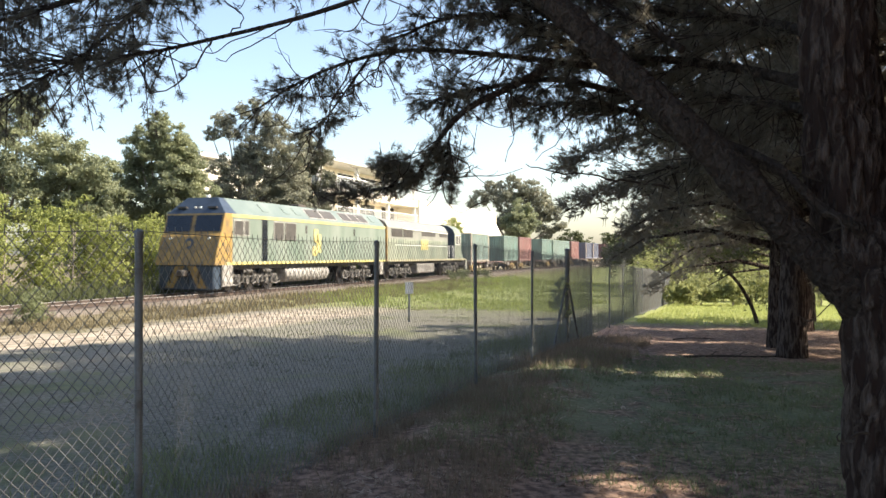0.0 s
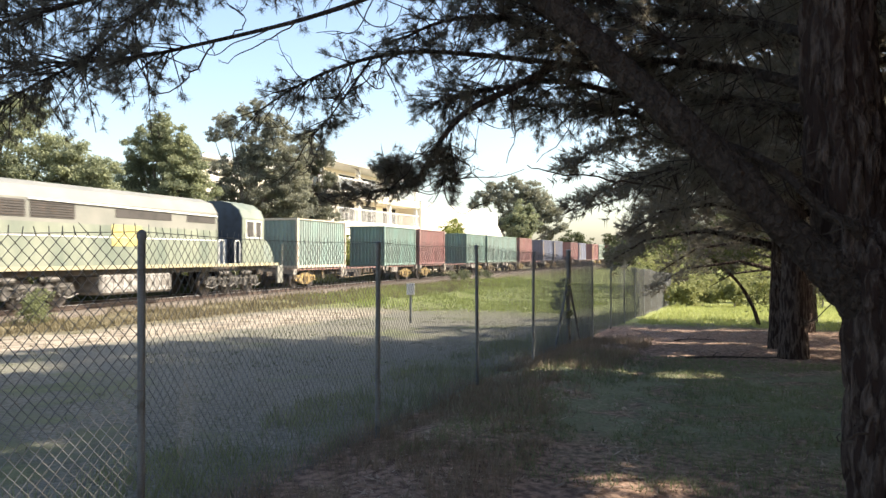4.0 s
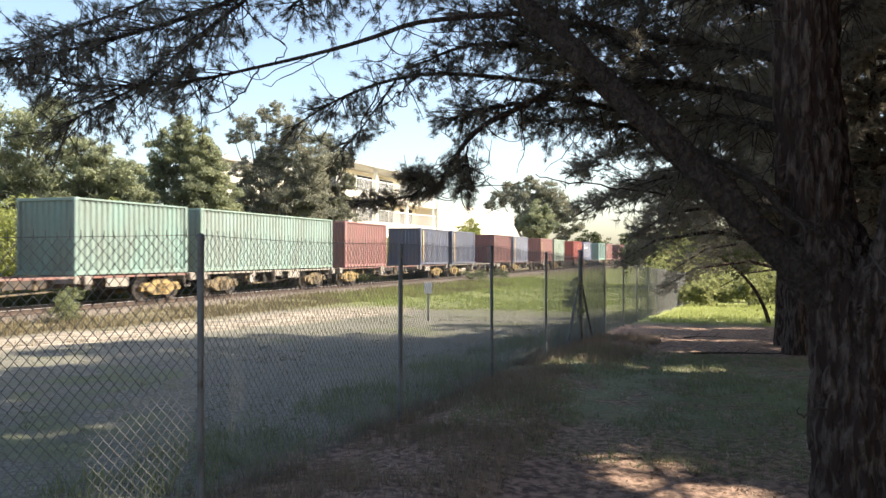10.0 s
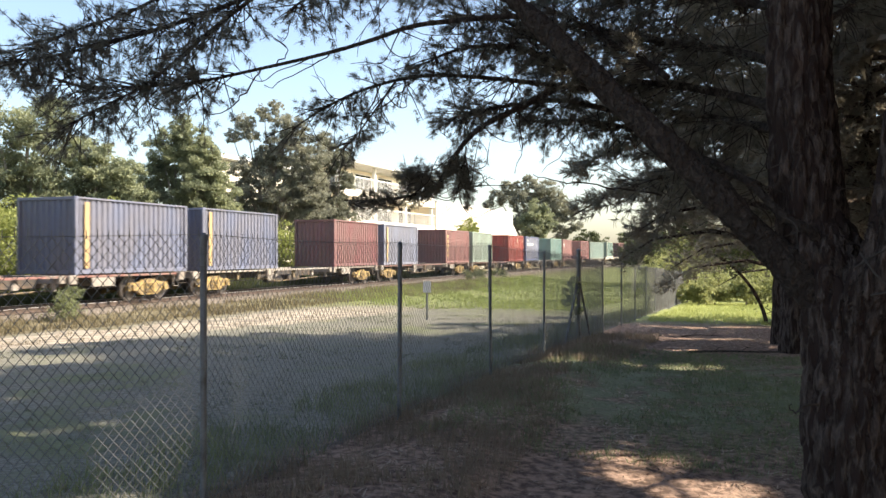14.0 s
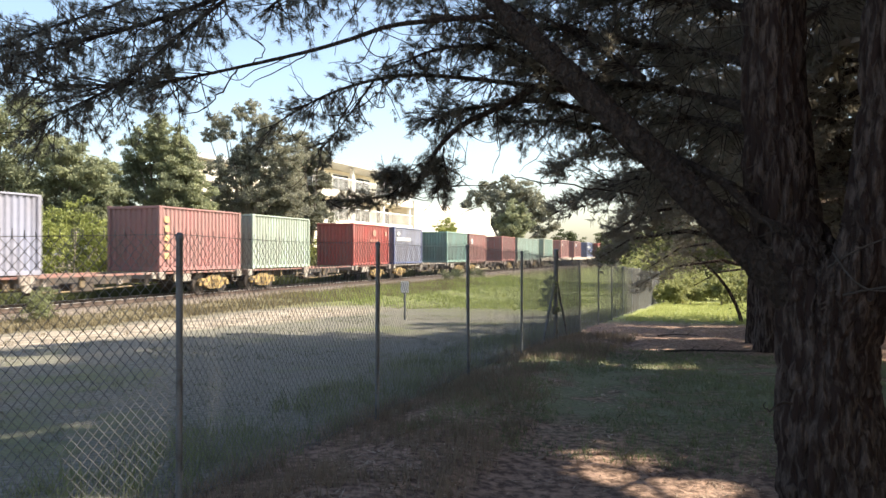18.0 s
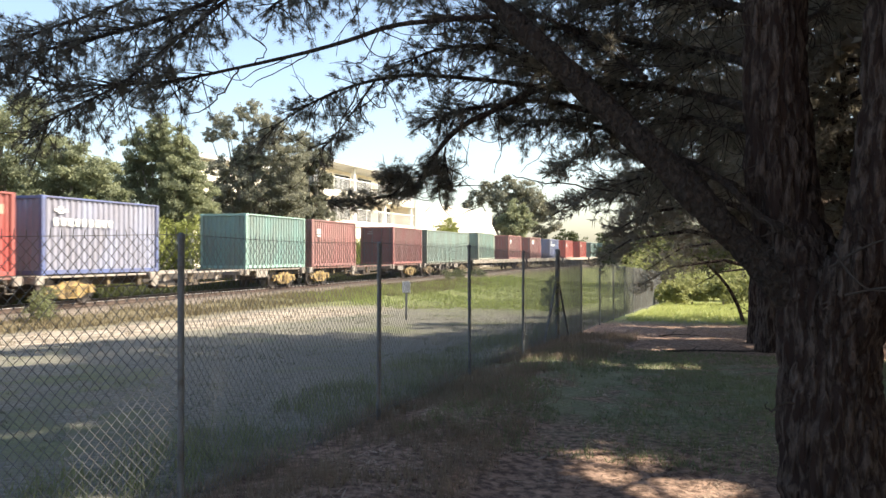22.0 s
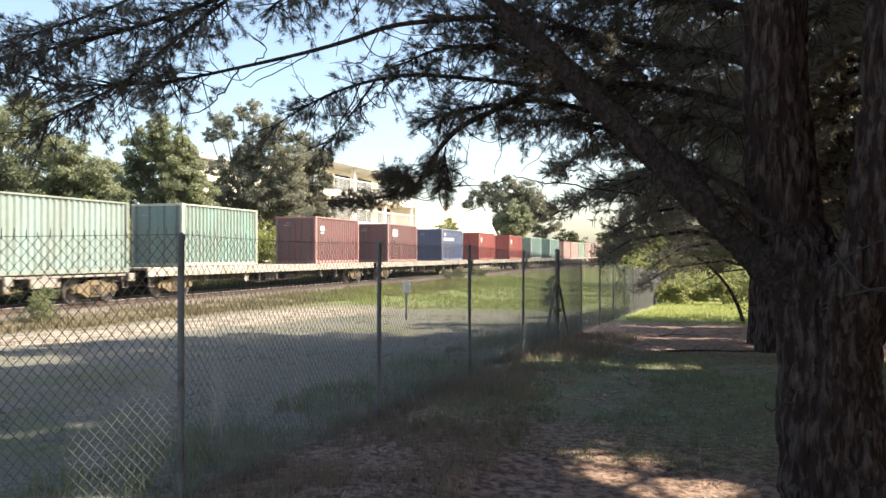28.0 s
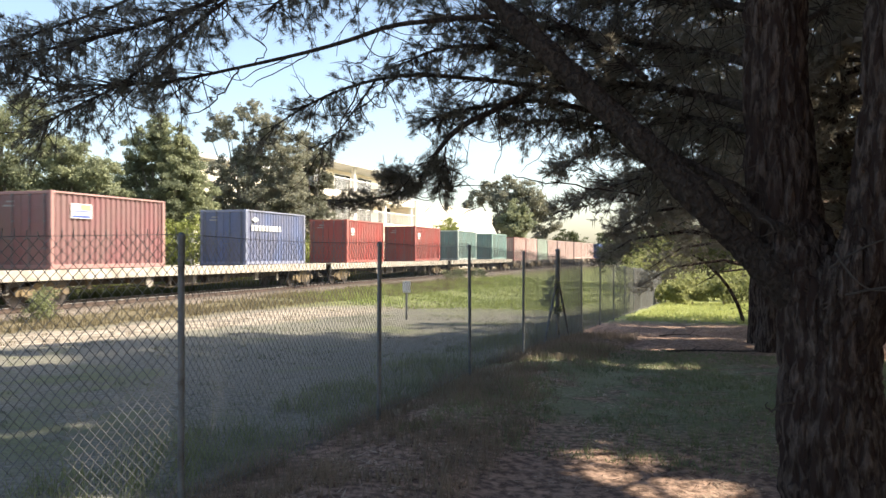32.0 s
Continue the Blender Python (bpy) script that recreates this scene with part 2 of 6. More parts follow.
def thing(name, label, category, m=None, group="", kind=""):
    ob = new(name)
    ob.empty_display_size = 0.2
    if m is not None:
        ob.matrix_basis = m
    return tagged(ob, label, category, group, kind)


def setting(name, solid, mat, label="", smooth=False):
    data = solid.mesh(name, mat, smooth) if isinstance(solid, Solid) else solid
    return tagged(new(name, data), label, kind="structure")


def repaint(ob, mat):
    """Gives one object its own paint while it shares its mesh."""
    ob.material_slots[0].link = "OBJECT"
    ob.material_slots[0].material = mat
    return ob


rng = np.random.default_rng(7)


def unit(n):
    d = rng.normal(size=(n, 3))
    return d / np.linalg.norm(d, axis=1)[:, None]


def leaf_quads(centres, size, droop=0.0, aspect=0.4, out=None):
    """One pointed leaf, of two triangles, at each centre."""
    n = len(centres)
    d = unit(n)
    if out is not None:
        d = d + out
    d[:, 2] -= droop
    d /= np.linalg.norm(d, axis=1)[:, None]
    side = np.cross(d, unit(n))
    side /= np.linalg.norm(side, axis=1)[:, None] + 1e-9
    ln = (size * rng.uniform(0.6, 1.3, n))[:, None]
    a, b = centres - d * ln / 2, centres + d * ln / 2
    c, e = centres + side * ln * aspect / 2, centres - side * ln * aspect / 2
    v = np.stack([a, c, b, e], axis=1).reshape(-1, 3)
    return v, np.arange(4 * n).reshape(-1, 4)


def needle_tufts(centres, length, blades=14, ways=None, spread=0.9, width=0.004):
    """Tufts of thin needles that stand out from twig ends."""
    n = len(centres)
    way = unit(n) if ways is None else ways / (np.linalg.norm(ways, axis=1)[:, None] + 1e-9)
    c = np.repeat(centres, blades, axis=0)
    d = np.repeat(way, blades, axis=0) * 0.75 + unit(n * blades) * spread
    d /= np.linalg.norm(d, axis=1)[:, None]
    c = c - np.repeat(way, blades, axis=0) * (rng.uniform(0, 0.8, n * blades) * length)[:, None]
    ln = (length * rng.uniform(0.6, 1.2, n * blades))[:, None]
    side = np.cross(d, unit(n * blades))
    side /= np.linalg.norm(side, axis=1)[:, None] + 1e-9
    v = np.stack([c - side * width, c + side * width, c + d * ln], axis=1).reshape(-1, 3)
    return v, np.arange(3 * n * blades).reshape(-1, 3)


# ---------------------------------------------------------------- plan
TRACK_TURN = math.atan(0.306)
BED_TOP = -0.20                                  # top of the ballast
RAIL_TOP = BED_TOP + 0.17
FENCE_A, FENCE_STEP = Vector((-1.536, 4.939)), Vector((0.9392, 2.8492))   # first full post, one bay
ALONG = FENCE_STEP.normalized()
ACROSS = Vector((-ALONG.y, ALONG.x))


def track(s):
    """Centre line of the track at s metres: x, y and heading from the y axis."""
    d = max(0.0, s - 25.0)
    bend = 0.5 * 0.0004 * d * d
    a = TRACK_TURN
    x = -20.976 + 0.306 * 30 + math.sin(a) * s + (bend - 1.22) * math.cos(a)
    y = 30 + math.cos(a) * s - (bend - 1.22) * math.sin(a)
    return x, y, a + 0.0004 * d


def on_track(s, z):
    x, y, a = track(s)
    return pose(x, y, z, 0, 0, 90 - math.degrees(a))


def smooth(a, b, x):
    t = min(1.0, max(0.0, (x - a) / (b - a)))
    return t * t * (3 - 2 * t)


def ground_z(x, y):
    q = x * ALONG.x + y * ALONG.y                    # metres along the fence
    side = x * ACROSS.x + y * ACROSS.y               # metres across, towards the track
    slope = 0.12 - 0.030 * max(0.0, min(q - 11.0, 34.0)) - 0.10 * smooth(3.5, 0.0, side) * smooth(14, 4, q) + 0.07 * smooth(1.3, 2.1, side) * smooth(2.9, 2.4, side) * smooth(24, 14, q)
    tx, ty, ta = track(x * math.sin(TRACK_TURN) + y * math.cos(TRACK_TURN) - 25.0)
    off = (x - tx) * math.cos(ta) - (y - ty) * math.sin(ta)        # metres on the near side of the track
    bank = smooth(11.0, 3.2, off)
    z = slope * (1 - bank) - 0.30 * bank
    near = 1 - smooth(60, 140, math.hypot(x, y))
    return z + near * (0.05 * noise.noise((x * 0.35, y * 0.35, 0)) + 0.03 * noise.noise((x * 1.3, y * 1.3, 4)))


# gaps in the crowns let the sun down to these places: x, y, half width, half depth
SUN_FLECKS = ((1.24, 6.60, 0.56, 0.62), (1.56, 5.75, 0.55, 0.48), (-2.38, 4.82, 0.58, 0.70), (1.10, 11.9, 0.62, 0.5), (1.0, 13.8, 0.40, 0.6), (8.2, 27.5, 1.7, 2.4), (2.85, 11.9, 0.95, 0.48), (4.9, 17.5, 1.3, 0.32), (6.5, 21.8, 1.7, 0.4), (9.6, 31.5, 3.0, 3.6), (3.9, 14.6, 0.6, 0.2))


def shading(c):
    """Which of the leaf places keep the flecks of sun free."""
    c = np.asarray(c)
    gx, gy = c[:, 0] - SUN_DIR.x * c[:, 2] / SUN_DIR.z, c[:, 1] - SUN_DIR.y * c[:, 2] / SUN_DIR.z
    keep = np.ones(len(c), bool)
    for x, y, rx, ry in SUN_FLECKS:
        rough = 1.12 + 0.30 * np.sin(gx * 9.1 + 4 * gy) * np.cos(gy * 11.7 - 3 * gx)
        keep &= ((gx - x) / rx) ** 2 + ((gy - y) / ry) ** 2 > rough
    return keep


# ---------------------------------------------------------------- ground
def ground_material():
    m = bpy.data.materials.new("sandy_ground")
    m.use_nodes = True
    n, link = m.node_tree.nodes, m.node_tree.links.new
    b = n["Principled BSDF"]
    b.inputs["Roughness"].default_value, b.inputs["Specular IOR Level"].default_value = 0.95, 0.15
    co, sep = n.new("ShaderNodeTexCoord"), n.new("ShaderNodeSeparateXYZ")
    link(co.outputs["Object"], sep.inputs[0])

    def maths(op, a, c, d=None):
        k = n.new("ShaderNodeMath")
        k.operation = op
        for i, val in enumerate((a, c, d)):
            if val is None:
                continue
            if isinstance(val, (int, float)):
                k.inputs[i].default_value = val
            else:
                link(val, k.inputs[i])
        return k.outputs[0]

    def fade(val, lo, hi):
        k = n.new("ShaderNodeMapRange")
        k.interpolation_type = "SMOOTHSTEP"
        k.inputs[1].default_value, k.inputs[2].default_value = lo, hi
        link(val, k.inputs[0])
        return k.outputs[0]

    def grain(scale, detail=5):
        k = n.new("ShaderNodeTexNoise")
        k.inputs["Scale"].default_value, k.inputs["Detail"].default_value = scale, detail
        link(co.outputs["Object"], k.inputs[0])
        return k.outputs[0]

    def blend(f, a, c):
        k = n.new("ShaderNodeMix")
        k.data_type = "RGBA"
        link(f, k.inputs[0])
        for i, val in ((6, a), (7, c)):
            if isinstance(val, tuple):
                k.inputs[i].default_value = (*val, 1)
            else:
                link(val, k.inputs[i])
        return k.outputs[2]

    along = maths("ADD", maths("MULTIPLY", sep.outputs[0], ALONG.x), maths("MULTIPLY", sep.outputs[1], ALONG.y))
    across = maths("ADD", maths("MULTIPLY", sep.outputs[0], ACROSS.x), maths("MULTIPLY", sep.outputs[1], ACROSS.y))
    big, mid, fine, leaf = grain(0.35), grain(2.2), grain(22, 3), grain(13, 7)
    wob = maths("MULTIPLY_ADD", big, 3.0, across)
    sand = blend(fade(mid, 0.35, 0.7), (0.38, 0.325, 0.26), (0.19, 0.158, 0.122))
    grass = blend(fade(mid, 0.3, 0.7), (0.085, 0.100, 0.058), (0.160, 0.165, 0.092))
    turf = blend(fade(mid, 0.3, 0.7), (0.125, 0.145, 0.082), (0.200, 0.200, 0.122))
    straw = blend(fade(mid, 0.35, 0.65), (0.200, 0.168, 0.100), (0.105, 0.090, 0.060))
    litter = blend(fade(leaf, 0.38, 0.62), (0.330, 0.222, 0.168), (0.125, 0.082, 0.063))
    road = maths("MULTIPLY", maths("MULTIPLY", fade(wob, 12.0, 13.3), fade(wob, 17.0, 15.6)), fade(maths("MULTIPLY_ADD", big, 8.0, along), 38.0, 29.0))
    strip = fade(wob, 16.0, 17.5)
    green = maths("MULTIPLY", fade(maths("MULTIPLY_ADD", big, 14.0, along), 32.0, 45.0), fade(wob, 21.5, 18.5))
    col = blend(fade(maths("MULTIPLY_ADD", mid, 0.5, big), 0.76, 0.95), blend(fade(fine, 0.35, 0.65), (0.240, 0.224, 0.184), (0.108, 0.104, 0.082)), grass)
    col = blend(strip, col, straw)
    # green bank, its colour lightened for the sun on it
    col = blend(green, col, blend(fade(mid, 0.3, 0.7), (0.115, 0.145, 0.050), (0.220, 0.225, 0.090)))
    col = blend(maths("MULTIPLY", road, fade(maths("MULTIPLY_ADD", mid, 0.4, big), 0.45, 0.66)), col, sand)
    patch = maths("MULTIPLY", maths("MULTIPLY", fade(along, 6.8, 8.6), fade(along, 14.5, 12.0)), fade(mid, 0.30, 0.55))
    patch = maths("MAXIMUM", patch, fade(maths("MULTIPLY_ADD", mid, 2.0, along), 23.8, 26.8))
    inner = blend(patch, litter, turf)
    # clearing ground lightened: its sunlight is part of the colour
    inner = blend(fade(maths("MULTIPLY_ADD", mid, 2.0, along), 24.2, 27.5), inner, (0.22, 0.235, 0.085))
    col = blend(fade(maths("MULTIPLY_ADD", mid, 0.7, across), 3.95, 3.35), col, inner)
    hsv = n.new("ShaderNodeHueSaturation")
    link(maths("MULTIPLY_ADD", fine, 0.9, 0.55), hsv.inputs["Value"]), link(col, hsv.inputs["Color"])
    link(hsv.outputs[0], b.inputs["Base Color"])
    bp = n.new("ShaderNodeBump")
    bp.inputs["Strength"].default_value, bp.inputs["Distance"].default_value = 0.8, 0.03
    link(maths("ADD", fine, mid), bp.inputs["Height"]), link(bp.outputs[0], b.inputs["Normal"])
    return m


def steps(fine, far, step, grow):
    out, x = [0.0], 0.0
    while x < far:
        x += step if x < fine else min(step * grow ** (len(out) - fine / step), 400)
        out.append(x)
    return out


def build_ground():
    right = steps(14, 2600, 0.4, 1.13)
    xs = [-x for x in right[:0:-1]] + right
    ys = [-y for y in steps(2, 2600, 0.5, 1.25)[:0:-1]] + steps(36, 2600, 0.4, 1.10)
    v = [(x, y, ground_z(x, y)) for y in ys for x in xs]
    w = len(xs)
    f = [(j * w + i, j * w + i + 1, (j + 1) * w + i + 1, (j + 1) * w + i) for j in range(len(ys) - 1) for i in range(w - 1)]
    s = Solid()
    s.v, s.f = v, f
    setting("ground", s, ground_material(), "sandy ground with dry grass, a dirt track and brown pine litter", True)


build_ground()


def build_track():
    bed = Solid()
    ss = [-300 + 10 * i for i in range(71)]
    prof = [(-2.6, -0.32), (-1.75, 0.0), (1.75, 0.0), (2.6, -0.32)]
    for s in ss:
        x, y, a = track(s)
        for off, z in prof:
            bed.v.append((x + off * math.cos(a), y - off * math.sin(a), z + BED_TOP))
    for i in range(len(ss) - 1):
        bed.f += [(4 * i + j, 4 * i + j + 1, 4 * i + j + 5, 4 * i + j + 4) for j in range(3)]
    setting("track_bed", bed, BALLAST, "low brown ballast bed under the railway track")
    for off in (-0.72, 0.72):
        rail = Solid()
        prof = [(-0.07, 0.02), (0.07, 0.02), (0.012, 0.06), (0.012, 0.13), (0.036, 0.14), (0.036, 0.17), (-0.036, 0.17), (-0.036, 0.14), (-0.012, 0.13), (-0.012, 0.06)]
        for s in ss:
            x, y, a = track(s)
            rail.v += [(x + (off + o) * math.cos(a), y - (off + o) * math.sin(a), z + BED_TOP) for o, z in prof]
        k = len(prof)
        for i in range(len(ss) - 1):
            rail.f += [(k * i + j, k * i + (j + 1) % k, k * i + k + (j + 1) % k, k * i + k + j) for j in range(k)]
        ob = setting("rail", rail, RAIL, "rusty steel rail with a worn bright top")
        top = Solid()
        for s in ss:
            x, y, a = track(s)
            top.v += [(x + (off + o) * math.cos(a), y - (off + o) * math.sin(a), RAIL_TOP + z) for o, z in ((-0.034, -0.012), (-0.030, 0.004), (0.030, 0.004), (0.034, -0.012))]
        top.f = [(4 * i + j, 4 * i + j + 1, 4 * i + j + 5, 4 * i + j + 4) for i in range(len(ss) - 1) for j in range(3)]
        part("running_surface", top, RAIL_BRIGHT, ob, "polished steel running surface")


build_track()


# ---------------------------------------------------------------- wagons and containers
DECK_SKELETAL, DECK_FLAT = 0.966, 1.14         # heights at which the containers stand
CACHE = {}


def cached(key, make):
    if key not in CACHE:
        CACHE[key] = make()
    return CACHE[key]


def corrugated(length, height, pitch, depth, y, lift, side):
    """An upright sheet with trapezoid folds, along x at y."""
    n = max(1, round(length / pitch))
    p = length / n
    xs, ds = [0.0], [0.0]
    for i in range(n):
        xs += [i * p + 0.26 * p, i * p + 0.38 * p, i * p + 0.74 * p, i * p + 0.86 * p]
        ds += [0.0, depth, depth, 0.0]
    xs.append(length), ds.append(0.0)
    s = Solid()
    for z in (lift, lift + height):
        s.v += [(x, y - side * (d - depth), z) for x, d in zip(xs, ds)]
    k = len(xs)
    s.f = [(i, i + 1, k + i + 1, k + i) if side < 0 else (i + 1, i, k + i, k + i + 1) for i in range(k - 1)]
    return s


def container_meshes(length, height):
    L, W, H = length, 2.438, height
    h = W / 2
    fr = Solid()
    for x0 in (0.0, L - 0.16):
        for y0 in (-h, h - 0.12):
            fr.box(x0, x0 + 0.16, y0, y0 + 0.12, 0.02, H - 0.01, 0.012)
    for y0 in (-h, h - 0.07):
        fr.box(0.16, L - 0.16, y0 + 0.004, y0 + 0.066, H - 0.075, H - 0.008, 0.008)
        fr.box(0.16, L - 0.16, y0 + 0.004, y0 + 0.066, 0.03, 0.175, 0.008)
    for x0 in (0.004, L - 0.074):
        fr.box(x0, x0 + 0.07, -h + 0.12, h - 0.12, H - 0.11, H - 0.01, 0.008)
        fr.box(x0, x0 + 0.07, -h + 0.12, h - 0.12, 0.02, 0.16, 0.008)
    out = {"frame": fr.mesh("container_frame", WHITE)}
    out["side_near"] = corrugated(L - 0.32, H - 0.25, 0.277, 0.050, -h + 0.045, 0.175, 1).mesh("side_panel", WHITE)
    out["side_far"] = corrugated(L - 0.32, H - 0.25, 0.277, 0.050, h - 0.045, 0.175, -1).mesh("side_panel", WHITE)
    roof = Solid()
    n = round((L - 0.15) / 0.21)
    for i in range(n):
        x = 0.075 + (L - 0.15) * i / n
        d = (L - 0.15) / n
        roof.add([(x, -h + 0.06, H - 0.035), (x, h - 0.06, H - 0.035), (x + d * 0.3, h - 0.06, H - 0.012), (x + d * 0.3, -h + 0.06, H - 0.012),
                  (x + d * 0.8, h - 0.06, H - 0.012), (x + d * 0.8, -h + 0.06, H - 0.012), (x + d, h - 0.06, H - 0.035), (x + d, -h + 0.06, H - 0.035)],
                 [(0, 3, 2, 1), (3, 5, 4, 2), (5, 7, 6, 4)])
    out["roof"] = roof.mesh("roof_panel", WHITE)
    end = corrugated(W - 0.24, H - 0.27, 0.25, 0.045, 0.0, 0.16, 1)
    end.v = [(y + 0.05, -(x - h + 0.12), z) for x, y, z in end.v]
    out["end"] = end.mesh("end_panel", WHITE)
    door = Solid().box(0.03, 0.075, -h + 0.125, -0.006, 0.165, H - 0.115, 0.006)
    for k in range(1, 5):
        z = 0.165 + (H - 0.28) * k / 5
        door.box(0.022, 0.032, -h + 0.2, -0.08, z - 0.05, z + 0.05, 0.004)
    out["door_a"] = door.mesh("door", WHITE)
    door = Solid()
    door.v = [(x, -y, z) for x, y, z in Solid().box(0.03, 0.075, -h + 0.125, -0.006, 0.165, H - 0.115, 0.006).v]
    door.f = [q[::-1] for q in Solid().box(0.03, 0.075, -h + 0.125, -0.006, 0.165, H - 0.115, 0.006).f]
    out["door_b"] = door.mesh("door", WHITE)
    rod = Solid().tube([(0.005, 0, 0.07), (0.005, 0, H - 0.06)], 0.017, 6)
    for z in (0.14, 0.7, 1.6, H - 0.14):
        rod.box(-0.002, 0.034, -0.045, 0.045, z - 0.03, z + 0.03)
    rod.box(-0.022, 0.0, -0.01, 0.24, 1.0, 1.03)
    out["rod"] = rod.mesh("lock_rod", STEEL)
    cast = Solid().box(-0.004, 0.176, -h - 0.004, -h + 0.16, 0.0, 0.118, 0.012)
    out["cast"] = cast.mesh("corner_casting", WHITE)
    for k, w in enumerate((0.3, 0.42, 0.25, 0.34)):
        out["mark", k] = Solid().box(0.014, 0.019, 0.3, 0.3 + w, 0.0, 0.06).mesh("marking", WHITE)
    out["floor"] = Solid().box(0.1, L - 0.1, -h + 0.1, h - 0.1, 0.05, 0.16).mesh("floor_frame", WHITE)
    return out


PAINTS = {}


def paint(rgb):
    if rgb not in PAINTS:
        grime = tuple(0.55 * c + k for c, k in zip(rgb, (0.075, 0.062, 0.054)))
        PAINTS[rgb] = material("container_paint", rgb, 0.42, vary=0.20, scale=1.1, fine=14, second=grime, amount=0.75, bump=0.06, piece=0.12, stretch=(1, 1, 0.35))
    return PAINTS[rgb]


def make_container(length, colour, label, deck, doors=True, light_frame=None, extra=None):
    """A freight container standing on a wagon, its visible end at x = 0."""
    H = 2.59
    me = cached(("container", length), lambda: container_meshes(length, H))
    ob = thing("freight_container", label, "container", group="containers on the train")
    p = paint(colour)
    edge = paint(light_frame) if light_frame else p
    repaint(part("frame", me["frame"], None, ob), edge)
    for key in ("side_near", "side_far"):
        repaint(part("side_panel", me[key], None, ob, m=pose(0.16, 0, 0)), p)
    repaint(part("roof_panel", me["roof"], None, ob), p)
    repaint(part("floor_frame", me["floor"], None, ob), p)
    repaint(part("end_panel", me["end"], None, ob, m=pose(length, 0, 0, 0, 0, 180)), p)
    if doors:
        for key, ys in (("door_a", (-0.95, -0.35)), ("door_b", (0.35, 0.95))):
            d = repaint(part("door", me[key], None, ob), p)
            for y in ys:
                part("lock_rod", me["rod"], None, d, "galvanised lock rod", m=pose(0.0, y, 0))
        for k, z in enumerate((2.22, 2.08)):
            repaint(part("marking", me["mark", k], None, ob, "row of small worn lettering on the door", m=pose(0, 0, z)), DULL_MARK)
    else:
        repaint(part("end_panel", me["end"], None, ob), p)
    for x, r in ((0, 0), (length, 180)):
        for z in (0.0, H - 0.118):
            repaint(part("corner_casting", me["cast"], None, ob, m=pose(x, 0, z, 0, 0, r)), edge)
    for z in (0.0, H - 0.118):
        repaint(part("corner_casting", me["cast"], None, ob, m=Matrix.Translation((0, 0, z)) @ Matrix.Scale(-1, 4, (0, 1, 0))), edge)
    if extra:
        extra(ob)
    return ob


def bogie_meshes(mat):
    frame_ = Solid()
    for y in (-0.99, 0.99):
        o = [(-1.15, 0.52), (-1.0, 0.66), (-0.55, 0.66), (-0.3, 0.78), (0.3, 0.78), (0.55, 0.66), (1.0, 0.66), (1.15, 0.52), (1.15, 0.36), (0.75, 0.36), (0.42, 0.20), (-0.42, 0.20), (-0.75, 0.36), (-1.15, 0.36)]
        frame_.prism_y(o, y - 0.07, y + 0.07)
    sf = Solid().prism_y(o, -0.07, 0.07)
    for x in (-0.22, -0.08, 0.08, 0.22):
        sf.tube([(x, -0.09, 0.28), (x, -0.09, 0.62)], 0.055, 8)
    for x in (-0.88, 0.88):
        sf.disc_y(x, 0.47, 0.12, -0.15, 0.05, 12)
    bolster = Solid().box(-0.22, 0.22, -0.95, 0.95, 0.50, 0.76, 0.03)
    wheel = Solid().disc_y(0, 0, 0.43, -0.065, 0.065, 24).disc_y(0, 0, 0.46, 0.045, 0.075, 24).disc_y(0, 0, 0.11, -0.11, 0.11, 12)
    axle = Solid().tube([(0, -0.95, 0), (0, 0.95, 0)], 0.075, 10)
    return {"side": sf.mesh("side_frame", mat), "bolster": bolster.mesh("bolster", UNDER), "wheel": wheel.mesh("wheel", WHEEL), "axle": axle.mesh("axle", WHEEL)}


def add_bogie(wagon, x, mat, base):
    """A two-axle bogie: side frames, bolster, axles and wheels. base: the wagon's origin over the rail top."""
    me = cached(("bogie", mat.name), lambda: bogie_meshes(mat))
    bg = part("bogie", me["bolster"], None, wagon, m=pose(x, 0, -base))
    part("side_frame", me["side"], None, bg, m=pose(0, -0.99, 0))
    part("side_frame", me["side"], None, bg, m=pose(0, 0.99, 0, 0, 0, 180))
    for ax in (-0.88, 0.88):
        part("axle", me["axle"], None, bg, m=pose(ax, 0, 0.46))
        for y, r in ((-0.75, 180), (0.75, 0)):
            part("wheel", me["wheel"], None, bg, m=pose(ax, y, 0.46, 0, 0, r))
    return bg


def under_gear(w, length, d):
    """Levers, pipes, hangers and steps below a wagon frame."""
    pick = random.Random(round(length * 10))
    part("brake_pipe", Solid().tube([(0.3, -0.55, d - 0.46), (length * 0.5, -0.62, d - 0.52), (length - 0.3, -0.55, d - 0.46)], 0.025, 6), UNDER, w)
    part("brake_lever", Solid().tube([(length * 0.30, -0.8, d - 0.35), (length * 0.40, -0.85, d - 0.6), (length * 0.62, -0.8, d - 0.5)], 0.03, 6), BOGIE, w)
    for k in range(7):
        x = 3.4 + (length - 6.8) * (k + pick.random() * 0.7) / 7
        h = pick.uniform(0.25, 0.5)
        part("hanger", Solid().box(x, x + pick.uniform(0.05, 0.3), -1.0, -0.9, d - 0.1 - h, d - 0.1, 0.01), pick.choice((UNDER, BOGIE, SILL_G)), w)
    for x in (0.5, length - 0.75):
        part("step_iron", Solid().tube([(x, -1.18, d - 0.1), (x, -1.2, d - 0.52), (x + 0.3, -1.2, d - 0.52), (x + 0.3, -1.18, d - 0.1)], 0.02, 6), SILL_G, w)
    part("hand_wheel", Solid().disc_y(length * 0.33, d - 0.34, 0.2, -1.19, -1.15, 16), SILL_G, w)


